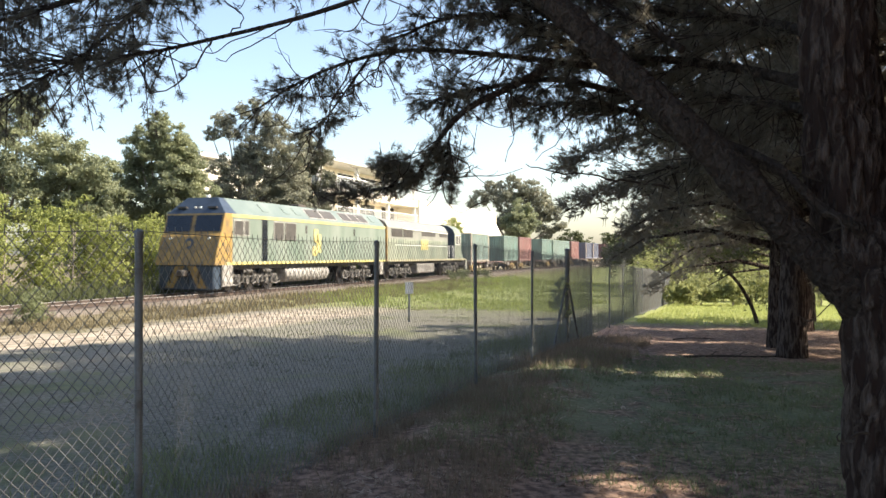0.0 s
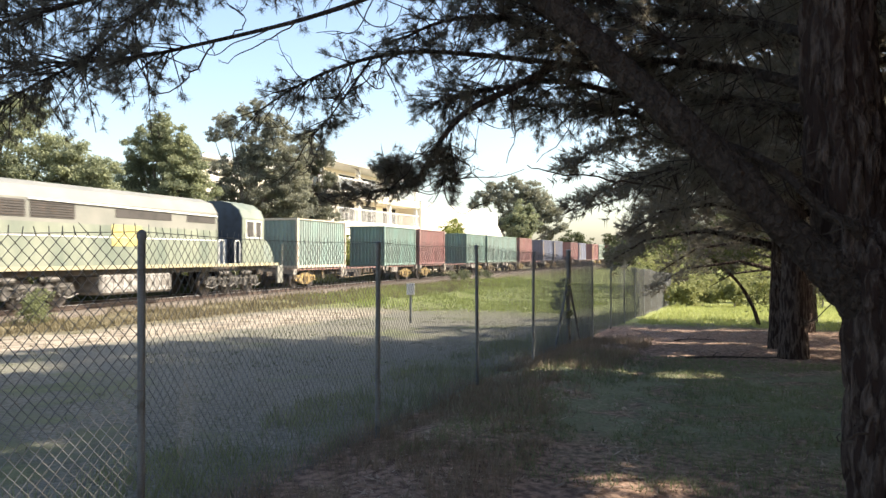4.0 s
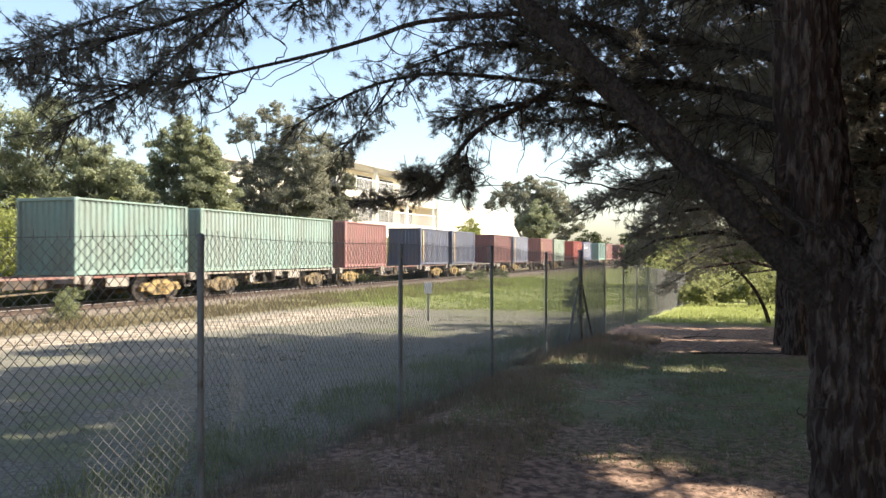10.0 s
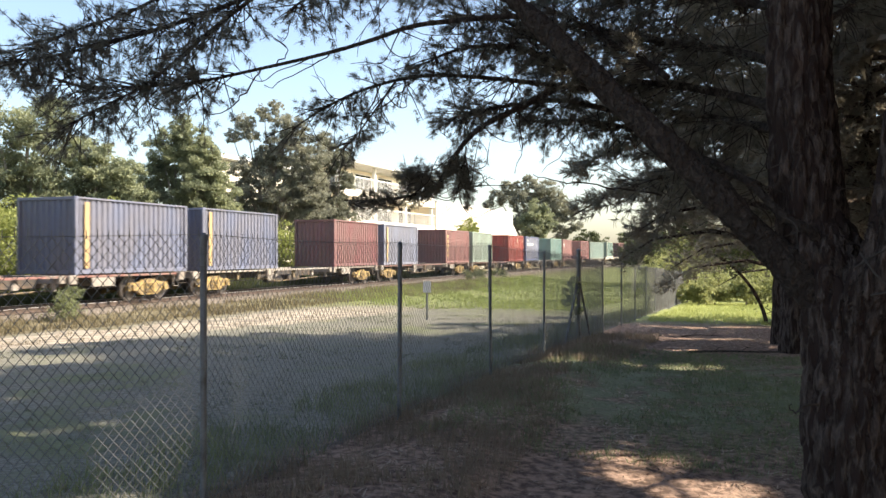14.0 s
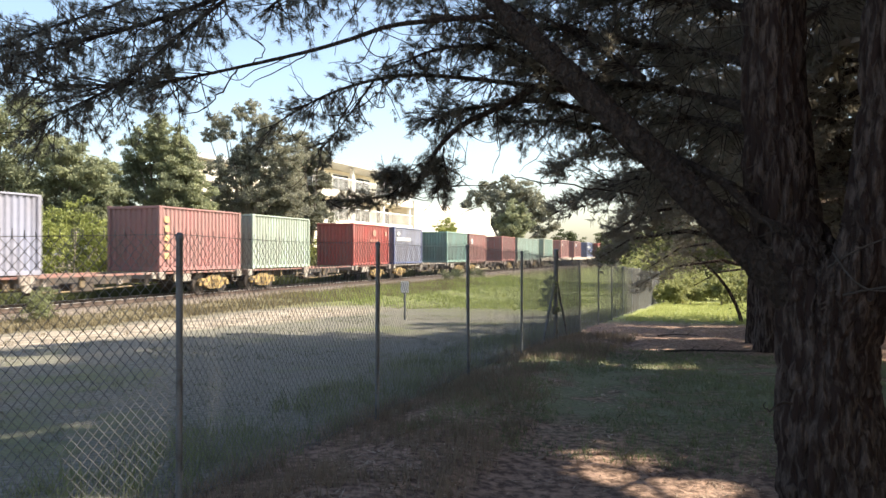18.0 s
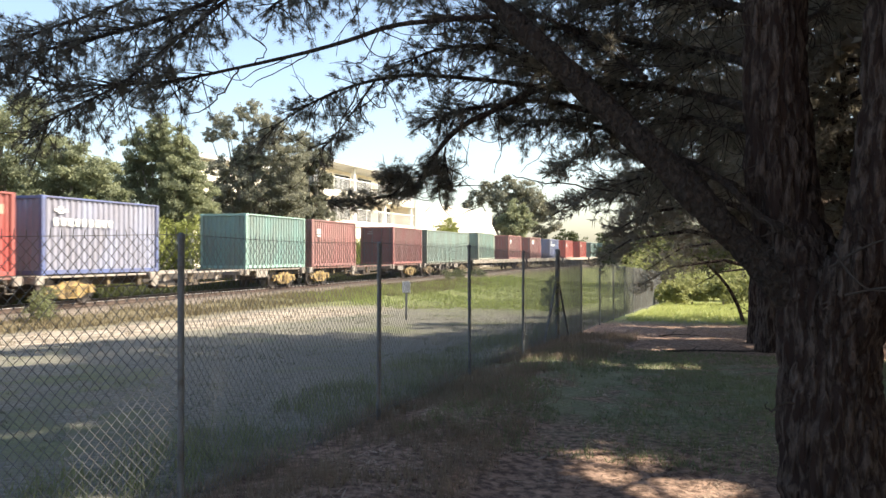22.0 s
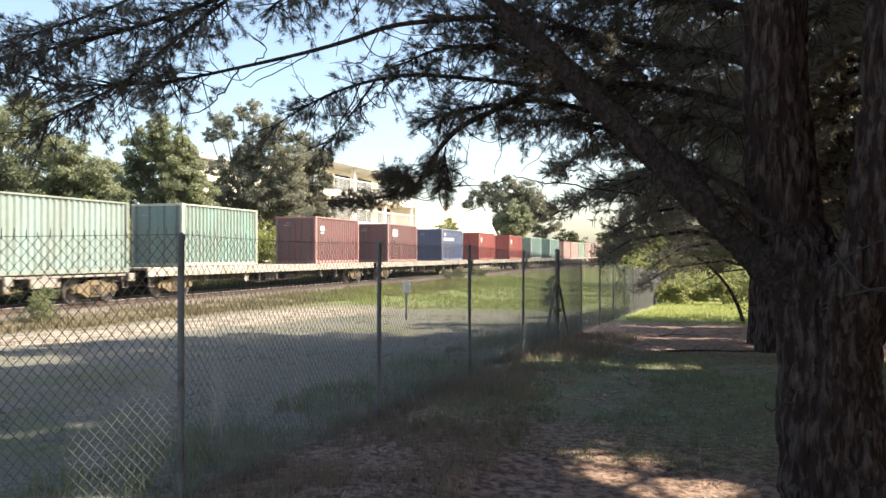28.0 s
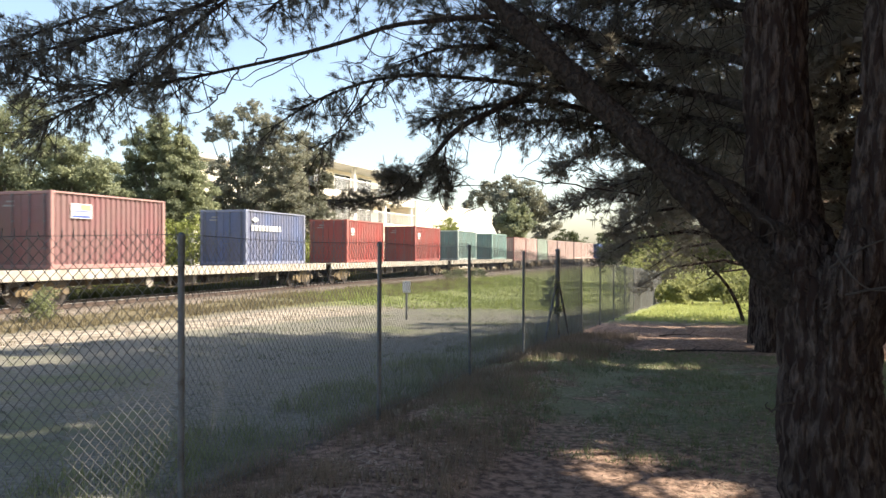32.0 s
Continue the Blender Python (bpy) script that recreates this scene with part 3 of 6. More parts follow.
def skeletal_wagon(length, yellow, red):
    """A skeletal container wagon with its origin at the front end, on the rail top."""
    d = DECK_SKELETAL - RAIL_TOP
    w = thing("container_wagon", "rust-brown skeletal container wagon with low steel frame on the rails", "wagon", group="wagons of the train")
    sill = Solid().box(0.25, length - 0.25, -0.32, 0.32, d - 0.42, d - 0.06, 0.02)
    part("centre_sill", sill, UNDER, w)
    for y in (-1.16, 1.04):
        part("side_sill", Solid().box(0.15, length - 0.15, y, y + 0.12, d - 0.095, d - 0.012, 0.01), SILL_R if red else SILL_G, w)
    n = 4
    for i in range(n):
        x = 0.3 + (length - 0.6) * i / (n - 1)
        part("cross_bearer", Solid().box(x - 0.12, x + 0.12, -1.22, 1.22, d - 0.26, d - 0.002, 0.01), SILL_G, w)
    for x in (0.35, 6.1, length - 6.1, length - 0.35):
        if 0 < x < length:
            part("lock_bracket", Solid().box(x - 0.17, x + 0.17, -1.30, -1.165, d - 0.30, d - 0.004, 0.02), SILL_G, w)
    part("brake_box", Solid().box(length * 0.45, length * 0.45 + 1.1, -0.9, -0.35, d - 0.62, d - 0.3, 0.04), UNDER, w)
    part("air_tank", Solid().tube([(length * 0.36, -0.6, d - 0.5), (length * 0.43, -0.6, d - 0.5)], 0.16, 12), UNDER, w)
    under_gear(w, length, d)
    part("tare_board", Solid().box(length - 5.2, length - 4.1, -1.25, -1.23, d - 0.40, d - 0.10), SILL_G, w, "grey data board with worn lettering")
    for x in (2.0, length - 2.0):
        add_bogie(w, x, BOGIE_Y if yellow else BOGIE, 0.0)
    for x in (-0.05, length + 0.05):
        part("coupler", Solid().box(x - 0.3, x + 0.3, -0.12, 0.12, 0.62, 0.86, 0.03), UNDER, w)
    return w


def flat_wagon(length):
    """A long flat wagon with a deep whitish side sill."""
    d = DECK_FLAT - RAIL_TOP
    w = thing("flat_wagon", "long flat wagon with whitish painted side sill under containers", "wagon", group="wagons of the train")
    part("deck", Solid().box(0.2, length - 0.2, -1.28, 1.28, d - 0.10, d - 0.006, 0.01), SILL_G, w, "worn grey steel deck")
    for y in (-1.36, 1.285):
        part("side_sill", Solid().box(0.2, length - 0.2, y, y + 0.075, d - 0.34, d + 0.01, 0.012), DECK_W, w, "whitish painted side sill")
    part("centre_sill", Solid().box(0.3, length - 0.3, -0.3, 0.3, d - 0.6, d - 0.1, 0.02), UNDER, w)
    for i in range(9):
        x = 1.2 + (length - 2.4) * i / 8
        part("cross_bearer", Solid().prism_x([(-1.28, d - 0.11), (1.28, d - 0.11), (0.3, d - 0.5), (-0.3, d - 0.5)], x - 0.06, x + 0.06), UNDER, w)
    part("brake_box", Solid().box(length * 0.42, length * 0.42 + 1.0, -1.0, -0.4, d - 0.75, d - 0.35, 0.04), UNDER, w)
    part("air_tank", Solid().tube([(length * 0.52, -0.7, d - 0.6), (length * 0.6, -0.7, d - 0.6)], 0.17, 12), UNDER, w)
    under_gear(w, length, d - 0.2)
    for x in (2.4, length - 2.4):
        add_bogie(w, x, BOGIE, 0.0)
    for x in (-0.05, length + 0.05):
        part("coupler", Solid().box(x - 0.35, x + 0.35, -0.12, 0.12, 0.62, 0.86, 0.03), UNDER, w)
    return w


PALE_GREEN, GREEN, TEAL = (0.238, 0.312, 0.285), (0.185, 0.270, 0.240), (0.16, 0.25, 0.235)
RUST_RED, MAROON, RED = (0.295, 0.142, 0.136), (0.205, 0.092, 0.095), (0.340, 0.072, 0.064)
NAVY, LILAC, BLUE, PINK, GREYGREEN = (0.130, 0.142, 0.205), (0.25, 0.26, 0.335), (0.07, 0.14, 0.34), (0.48, 0.34, 0.31), (0.31, 0.365, 0.31)
YELLOW = material("yellow_lettering", (0.48, 0.33, 0.16), 0.6)
SIGN_W = material("white_lettering", (0.60, 0.60, 0.585), 0.6)
DULL_MARK = material("worn_white_lettering", (0.36, 0.34, 0.33), 0.7)
PALE_MARK = material("worn_pale_lettering", (0.44, 0.25, 0.19), 0.6)
SIGN_B = material("blue_lettering", (0.05, 0.09, 0.30), 0.6)


def side_bars(rows, mat, label):
    """Plain bars in place of lettering on the near side: x, z, width, height."""
    def put(ob):
        for x, z, w, h in rows:
            part("marking", Solid().box(x, x + w, -1.224, -1.218, z, z + h), mat, ob, label)
    return put


def several(*makers):
    def put(ob):
        for k in makers:
            k(ob)
    return put


TALL_BARS = side_bars([(0.32, 0.5 + 0.36 * i, 0.30, 0.24) for i in range(5)], YELLOW, "tall yellow lettering down the side")
BAND = side_bars([(0.44, 0.22, 0.20, 2.2)], YELLOW, "upright yellow stripe with lettering")
LOGO = several(side_bars([(0.9, 1.72, 1.0, 0.5)], SIGN_W, "white panel"), lambda ob: part("marking", Solid().box(1.35, 1.85, -1.228, -1.225, 2.0, 2.18), YELLOW, ob), lambda ob: part("marking", Solid().box(0.95, 1.85, -1.228, -1.225, 1.94, 1.98), SIGN_B, ob), lambda ob: part("marking", Solid().box(0.95, 1.86, -1.228, -1.225, 1.75, 1.82), SIGN_B, ob))
SMALL = side_bars([(0.6, 1.8, 0.5, 0.28), (0.62, 1.66, 0.46, 0.08)], SIGN_W, "small white lettering")
EMBLEM = side_bars([(3.30, 1.86, 0.34, 0.40), (3.20, 1.94, 0.54, 0.22)] + [(2.75 + 0.29 * i, 1.50, 0.17, 0.15) for i in range(5)] + [(5.35, 1.9, 0.25, 0.3)], PALE_MARK, "worn pale emblem and lettering")
SWOOSH = side_bars([(0.72, 2.02, 0.22, 0.24), (0.55, 2.08, 0.6, 0.10)] + [(0.5 + 0.33 * i, 1.62, 0.22, 0.26) for i in range(9)], SIGN_W, "white lettering on the side")

# start along the train, length, colour, doors at the visible end, frame colour, lettering, label
LOADS = [
    (-210.25, 6.058, PALE_GREEN, False, (0.55, 0.47, 0.38), None, "weathered pale green freight container with corrugated sides"),
    (-198.10, 6.058, GREEN, False, None, None, "sun-faded green freight container with corrugated sides"),
    (-191.15, 6.058, RUST_RED, False, None, None, "dull red freight container with corrugated sides"),
    (-178.85, 6.058, GREEN, False, None, None, "sun-faded green freight container with corrugated sides"),
    (-171.90, 12.0, PALE_GREEN, False, (0.22, 0.31, 0.265), None, "long pale green freight container with corrugated sides"),
    (-158.30, 6.058, RUST_RED, False, None, None, "dull red freight container with corrugated sides"),
    (-146.05, 6.058, NAVY, False, None, BAND, "dark navy freight container with a yellow stripe"),
    (-138.95, 6.058, NAVY, False, None, BAND, "dark navy freight container with a yellow stripe"),
    (-126.75, 6.058, MAROON, False, None, None, "dark maroon freight container with corrugated sides"),
    (-119.65, 6.058, LILAC, False, None, BAND, "faded blue-grey freight container with a yellow stripe"),
    (-107.45, 6.058, RUST_RED, False, None, TALL_BARS, "orange-red freight container with yellow lettering"),
    (-100.30, 6.058, GREYGREEN, False, (0.33, 0.40, 0.34), None, "pale grey-green freight container with corrugated sides"),
    (-88.25, 6.058, RED, False, None, EMBLEM, "bright red freight container with small white lettering"),
    (-81.10, 6.058, LILAC, False, (0.10, 0.13, 0.27), SWOOSH, "faded blue freight container with white lettering"),
    (-68.50, 6.058, TEAL, False, (0.27, 0.42, 0.37), None, "teal green freight container with pale frame"),
    (-61.60, 6.058, RUST_RED, False, None, SMALL, "dull red freight container with a small white sign"),
    (-49.00, 6.058, MAROON, True, (0.40, 0.16, 0.15), None, "dark maroon freight container with lock rods"),
    (-41.70, 12.0, PALE_GREEN, False, (0.23, 0.27, 0.23), None, "long pale green freight container with corrugated sides"),
    (-26.40, 6.058, GREEN, True, (0.50, 0.52, 0.42), None, "pale green freight container with rusty end frame"),
    (-14.05, 6.058, MAROON, True, (0.42, 0.20, 0.18), SMALL, "dark maroon freight container with lock rods"),
    (-2.95, 6.058, MAROON, True, (0.36, 0.19, 0.175), LOGO, "maroon freight container with a white and yellow sign"),
    (9.25, 6.058, (0.105, 0.130, 0.235), True, (0.22, 0.24, 0.34), SWOOSH, "navy blue freight container with white lettering"),
    (20.85, 6.058, RED, True, (0.45, 0.12, 0.10), SMALL, "red freight container with a white sign"),
    (33.30, 6.058, RED, True, (0.40, 0.10, 0.09), SMALL, "red freight container with a white sign"),
    (44.50, 6.058, TEAL, True, (0.45, 0.52, 0.48), None, "grey-teal freight container with corrugated sides"),
    (56.40, 6.058, TEAL, False, (0.30, 0.46, 0.42), None, "teal freight container with corrugated sides"),
    (66.10, 6.058, PINK, False, (0.30, 0.12, 0.11), None, "faded pinkish red freight container"),
    (72.50, 6.058, PINK, False, None, None, "faded pinkish red freight container"),
    (79.00, 6.058, GREYGREEN, False, None, None, "pale grey-green freight container"),
    (85.40, 6.058, PINK, False, None, None, "faded pinkish red freight container"),
    (92.40, 6.058, PINK, False, None, None, "faded pinkish red freight container"),
    (98.80, 6.058, PINK, False, None, None, "faded pinkish red freight container"),
    (105.80, 6.058, PINK, False, None, None, "faded pinkish red freight container"),
    (112.20, 6.058, PINK, False, None, None, "faded pinkish red freight container"),
    (118.60, 6.058, PINK, False, None, None, "faded pinkish red freight container"),
    (130.60, 6.058, BLUE, False, None, None, "bright blue freight container"),
]
RIDERS = []          # things that ride the train: thing, start along the train, height
for start, length, colour, doors, edge, extra, label in LOADS:
    deck = DECK_FLAT if -27 < start < 64 else DECK_SKELETAL
    RIDERS.append((make_container(length, colour, label, deck, doors, edge, extra), start, deck))
SKELETAL = [(-211.0, 19.3, 1, 1), (-191.5, 19.3, 1, 1), (-172.1, 12.5, 0, 0), (-159.3, 19.2, 1, 1), (-139.9, 19.2, 1, 0), (-120.5, 19.2, 1, 1), (-101.0, 19.2, 1, 1),
            (-81.6, 19.2, 1, 0), (-62.2, 19.2, 1, 1), (-42.7, 13.4, 0, 0), (65.6, 12.9, 0, 0), (78.7, 13.2, 0, 0), (92.0, 13.2, 0, 0), (105.4, 13.2, 0, 0), (118.4, 19.0, 0, 1)]
for start, length, yellow, red in SKELETAL:
    RIDERS.append((skeletal_wagon(length, yellow, red), start, RAIL_TOP))
for start, length in ((-29.0, 23.3), (-5.5, 23.3), (18.1, 23.3), (41.7, 23.6)):
    RIDERS.append((flat_wagon(length), start, RAIL_TOP))


# ---------------------------------------------------------------- locomotives
# lighter patches put the body side's grey-white sheen into the paint
LOCO_SIDE = material("pale_green_body_paint", (0.118, 0.150, 0.122), 0.36, vary=0.10, scale=0.8, fine=20, second=(0.205, 0.225, 0.195), amount=0.8, stretch=(1, 1, 0.4))
LOCO_ROOF = material("pale_teal_roof_paint", (0.115, 0.148, 0.132), 0.45, vary=0.12, scale=0.8, second=(0.165, 0.195, 0.170), amount=0.7)
LOCO_WHITE = material("cream_body_paint", (0.185, 0.183, 0.160), 0.5, vary=0.14, scale=0.8, second=(0.24, 0.23, 0.20), amount=0.8)
LOCO_FADED = material("faded_green_paint", (0.135, 0.156, 0.124), 0.45, vary=0.14, scale=0.8, fine=20, second=(0.25, 0.26, 0.20), amount=0.8, stretch=(1, 1, 0.4))
LOCO_YELLOW = material("yellow_stripe_paint", (0.44, 0.37, 0.13), 0.5, vary=0.1, second=(0.48, 0.42, 0.22))
LOCO_NOSE = material("orange_nose_paint", (0.31, 0.19, 0.050), 0.5, vary=0.2, second=(0.13, 0.088, 0.045), amount=0.7)
LOCO_DARK = material("dark_blue_paint", (0.035, 0.050, 0.075), 0.4, vary=0.1)
LOCO_TANK = material("pale_grey_tank_paint", (0.36, 0.34, 0.32), 0.55, scale=5, second=(0.13, 0.115, 0.10), amount=0.95)
LOCO_CREAM = material("cream_stripe_paint", (0.36, 0.32, 0.20), 0.5, vary=0.15, second=(0.28, 0.25, 0.19))
# grey patches paint glints onto the dark bogie gear
LOCO_GEAR = material("glint_painted_bogie_steel", (0.050, 0.045, 0.041), 0.6, 0.3, scale=9, fine=30, second=(0.24, 0.215, 0.19), amount=0.55)
GRILLE = material("dark_grille", (0.055, 0.047, 0.042), 0.6, fine=60)
LAMP_GLASS = material("headlight_glass", (0.85, 0.85, 0.80), 0.15)


def loco_bogie(body, x):
    o = [(-2.15, 0.50), (-2.0, 0.78), (2.0, 0.78), (2.15, 0.50), (1.9, 0.40), (-1.9, 0.40)]
    me = cached("loco_bogie", lambda: {
        "side": Solid().prism_y(o, -0.08, 0.08).box(-1.0, -0.72, -0.16, 0.1, 0.3, 0.86, 0.03).box(0.72, 1.0, -0.16, 0.1, 0.3, 0.86, 0.03).mesh("side_frame", LOCO_GEAR),
        "box": Solid().box(-0.2, 0.2, -0.14, 0.1, -0.18, 0.2, 0.04).disc_y(0, 0, 0.14, -0.2, 0.0, 14).mesh("axle_box", LOCO_GEAR),
        "rod": Solid().tube([(-1.9, -0.12, 0.66), (1.9, -0.12, 0.66)], 0.035, 6).tube([(-0.4, -0.14, 0.3), (0.4, -0.14, 0.72)], 0.05, 6).tube([(-1.3, -0.13, 0.9), (-0.5, -0.13, 0.9)], 0.09, 8).tube([(0.5, -0.13, 0.9), (1.3, -0.13, 0.9)], 0.09, 8).mesh("brake_rigging", LOCO_GEAR),
        "wheel": Solid().disc_y(0, 0, 0.50, -0.065, 0.065, 24).disc_y(0, 0, 0.53, 0.045, 0.075, 24).mesh("wheel", WHEEL),
        "beam": Solid().box(-0.3, 0.3, -1.0, 1.0, 0.6, 0.95, 0.03).mesh("bolster", UNDER)})
    bg = part("bogie", me["beam"], None, body, m=pose(x, 0, 0))
    for y, r in ((-1.08, 0), (1.08, 180)):
        part("side_frame", me["side"], None, bg, m=pose(0, y, 0, 0, 0, r))
        part("brake_rigging", me["rod"], None, bg, m=pose(0, y, 0, 0, 0, r))
        for ax in (-1.7, 0.0, 1.7):
            part("axle_box", me["box"], None, bg, m=pose(ax, y, 0.5, 0, 0, r))
    gear = cached("loco_gear", lambda: {
        "spring": Solid().tube([(0, 0, 0.0), (0, 0, 0.3)], 0.09, 10).mesh("coil_spring", LOCO_GEAR),
        "cylinder": Solid().tube([(-0.22, 0, 0), (0.22, 0, 0)], 0.11, 10).mesh("brake_cylinder", LOCO_GEAR),
        "shoe": Solid().prism_y([(-0.06, 0.2), (0.06, 0.25), (0.1, 0.75), (-0.02, 0.75)], -0.06, 0.06).mesh("brake_shoe", LOCO_GEAR),
        "pipe": Solid().tube([(0, 0, 0), (0.1, 0, -0.25), (0.5, 0, -0.32), (0.9, 0, -0.2)], 0.022, 6).mesh("sand_pipe", LOCO_TANK)})
    for y in (-1.2, 1.2):
        for ax in (-1.28, -0.42, 0.42, 1.28):
            part("coil_spring", gear["spring"], None, bg, m=pose(ax, y, 0.50))
            part("brake_shoe", gear["shoe"], None, bg, m=pose(ax, y * 0.85, 0.0))
        for ax in (-0.85, 0.85):
            part("brake_cylinder", gear["cylinder"], None, bg, m=pose(ax, y * 1.04, 0.90))
        for ax in (-2.3, 1.3):
            part("sand_pipe", gear["pipe"], None, bg, m=pose(ax, y * 1.02, 0.62))
    for ax in (-1.7, 0.0, 1.7):
        for y, r in ((-0.75, 180), (0.75, 0)):
            part("wheel", me["wheel"], None, bg, m=pose(ax, y, 0.53, 0, 0, r))


def near_panel(x0, x1, z0, z1, y=-1.463, thick=0.012):
    return Solid().box(x0, x1, y - thick, y, z0, z1, 0.004)


def roof_panel(x0, x1, t0, t1, lift=0.012):
    """A panel on the near slope of the roof, t from the gutter (0) to the ridge flat (1)."""
    def at(t):
        return -1.455 + 0.70 * t, 3.45 + 0.72 * t
    (ya, za), (yb, zb) = at(t0), at(t1)
    o = [(ya, za), (yb, zb), (yb - 0.7 * lift, zb + lift), (ya - 0.7 * lift, za + lift)]
    return Solid().prism_x(o, x0, x1)


def lead_locomotive():
    """A full-width diesel locomotive, its cab front at x = 0, on the rail top."""
    L = 19.3
    lo = thing("diesel_locomotive", "pale green and yellow diesel locomotive with orange cab front", "locomotive")
    wall = [(-1.45, 1.22), (1.45, 1.22), (1.45, 3.45), (-1.45, 3.45)]
    part("body", Solid().prism_x(wall, 1.0, L), LOCO_SIDE, lo, "pale green body side")
    part("roof", Solid().prism_x([(-1.455, 3.45), (1.455, 3.45), (0.755, 4.17), (-0.755, 4.17)], 1.35, L - 0.02), LOCO_ROOF, lo, "pale teal sloping roof")
    nose = [(-0.42, 1.22), (1.0, 1.22), (1.0, 2.62), (0.14, 2.62), (0.0, 2.45)]
    part("nose", Solid().prism_y(nose, -1.45, 1.45), LOCO_NOSE, lo, "orange-yellow painted nose")
    part("windscreen_frame", Solid().prism_y([(0.14, 2.62), (1.01, 2.62), (1.01, 3.45), (0.42, 3.45)], -1.45, 1.45), LOCO_NOSE, lo)
    hood = Solid()
    hood.v = [(0.42, -1.45, 3.45), (0.42, 1.45, 3.45), (1.4, 1.45, 3.45), (1.4, -1.45, 3.45), (0.95, -0.76, 4.17), (0.95, 0.76, 4.17), (1.4, 0.76, 4.17), (1.4, -0.76, 4.17)]
    hood.f = [(3, 2, 1, 0), (4, 5, 6, 7), (0, 1, 5, 4), (1, 2, 6, 5), (2, 3, 7, 6), (3, 0, 4, 7)]
    part("cab_roof", hood, LOCO_DARK, lo, "dark blue cab roof")
    for y0, y1 in ((-1.36, -0.10), (0.10, 1.36)):
        s = Solid()
        a = [(0.165, 2.66), (0.385, 3.36)]
        s.v = [(a[0][0], y0, a[0][1]), (a[0][0], y1, a[0][1]), (a[1][0], y1, a[1][1]), (a[1][0], y0, a[1][1])]
        s.v += [(x - 0.03, y, z + 0.008) for x, y, z in s.v]
        s.f = [(4, 5, 6, 7)[::-1], (0, 1, 5, 4), (1, 2, 6, 5), (2, 3, 7, 6), (3, 0, 4, 7)]
        part("windscreen", s, GLASS_DARK, lo, "dark blue tinted windscreen")
    ring = [(0.24 * math.cos(a), 0.24 * math.sin(a)) for a in [k * 0.5 for k in range(11)]] + [(0.14 * math.cos(a), 0.14 * math.sin(a)) for a in [5.0 - k * 0.5 for k in range(11)]]
    part("badge", Solid().prism_x(ring, -0.02, 0.02), LOCO_DARK, lo, "dark ring badge", m=pose(-0.09, 0, 2.14, 0, 19, 0))
    for y in (-0.95, 0.95):
        part("headlight", Solid().tube([(0.05, y, 2.36), (-0.05, y, 2.36)], 0.055, 14), LAMP_GLASS, lo, "round white headlight")
    for y in (-0.13, 0.13):
        part("headlight", Solid().tube([(0.60, y, 3.72), (0.66, y, 3.72)], 0.05, 14), LAMP_GLASS, lo, "round white headlight", m=pose(-0.04, 0, 0))
    for y in (-0.75, 0.75):
        part("number_board", Solid().box(0.50, 0.62, y - 0.22, y + 0.22, 3.68, 3.76), GRILLE, lo, "dim number panel")
    part("beacon", Solid().box(1.0, 1.14, -0.28, -0.12, 4.17, 4.30, 0.02), LAMP_GLASS, lo)
    part("pilot", Solid().box(-0.32, 0.35, -1.35, 1.35, 0.16, 1.22, 0.05), LOCO_DARK, lo, "dirty dark steel pilot plate")
    for side in (-1, 1):
        part("chevron", Solid().prism_x([(0.05 * side, 1.18), (0.50 * side, 1.18), (1.02 * side, 0.24), (0.62 * side, 0.24)], -0.334, -0.322), LOCO_NOSE, lo, "orange chevron on the pilot plate")
    part("step_panel", Solid().box(0.20, 1.05, -1.46, -1.36, 0.28, 1.22, 0.03), LOCO_TANK, lo, "pale step panel beside the pilot")
    for y in (-0.7, -0.2, 0.25, 0.7):
        part("hose", Solid().tube([(-0.34, y, 0.95), (-0.46, y, 0.75), (-0.42, y, 0.45)], 0.03, 6), BLACK, lo)
    part("coupler", Solid().box(-0.80, 0.0, -0.16, 0.16, 0.72, 1.02, 0.05), UNDER, lo)
    for side in (-1, 1):
        y = 1.457 * side
        lo_y, hi_y = min(y, y + 0.012 * side), max(y, y + 0.012 * side)
        part("stripe", Solid().box(0.95, L, lo_y, hi_y, 3.30, 3.445, 0.003), LOCO_YELLOW, lo, "yellow stripe along the gutter")
        part("stripe", Solid().box(0.4, L, lo_y, hi_y, 1.22, 1.34, 0.003), LOCO_YELLOW, lo, "pale yellow stripe along the sill")
    for x0, x1, z0, z1 in ((1.15, 1.85, 2.55, 3.15), (2.0, 2.35, 2.55, 3.15), (4.7, 5.6, 2.40, 3.20), (5.8, 6.9, 2.40, 3.20)):
        fr = part("side_window", near_panel(x0 - 0.05, x1 + 0.05, z0 - 0.05, z1 + 0.05), LOCO_TANK, lo)
        part("pane", near_panel(x0, x1, z0, z1, -1.475, 0.006), GRILLE, fr, "brownish tinted pane")
    part("cab_door", near_panel(3.55, 4.05, 1.38, 3.28), GLASS_DARK, lo, "dark open doorway")
    for x in (8.0, 14.2):
        part("grab_recess", near_panel(x, x + 0.18, 2.75, 3.15), GRILLE, lo)
    part("emblem", near_panel(8.95, 9.45, 2.3, 3.0).box(9.3, 9.8, -1.475, -1.463, 1.75, 2.75, 0.004).box(8.8, 9.3, -1.475, -1.463, 1.6, 2.1, 0.004), LOCO_YELLOW, lo, "large yellow emblem")
    for x0, x1, k in ((8.7, 12.2, 2), (13.0, 16.8, 3)):
        g = part("roof_grille", roof_panel(x0, x1, 0.15, 0.85), LOCO_TANK, lo)
        w = (x1 - x0) / k
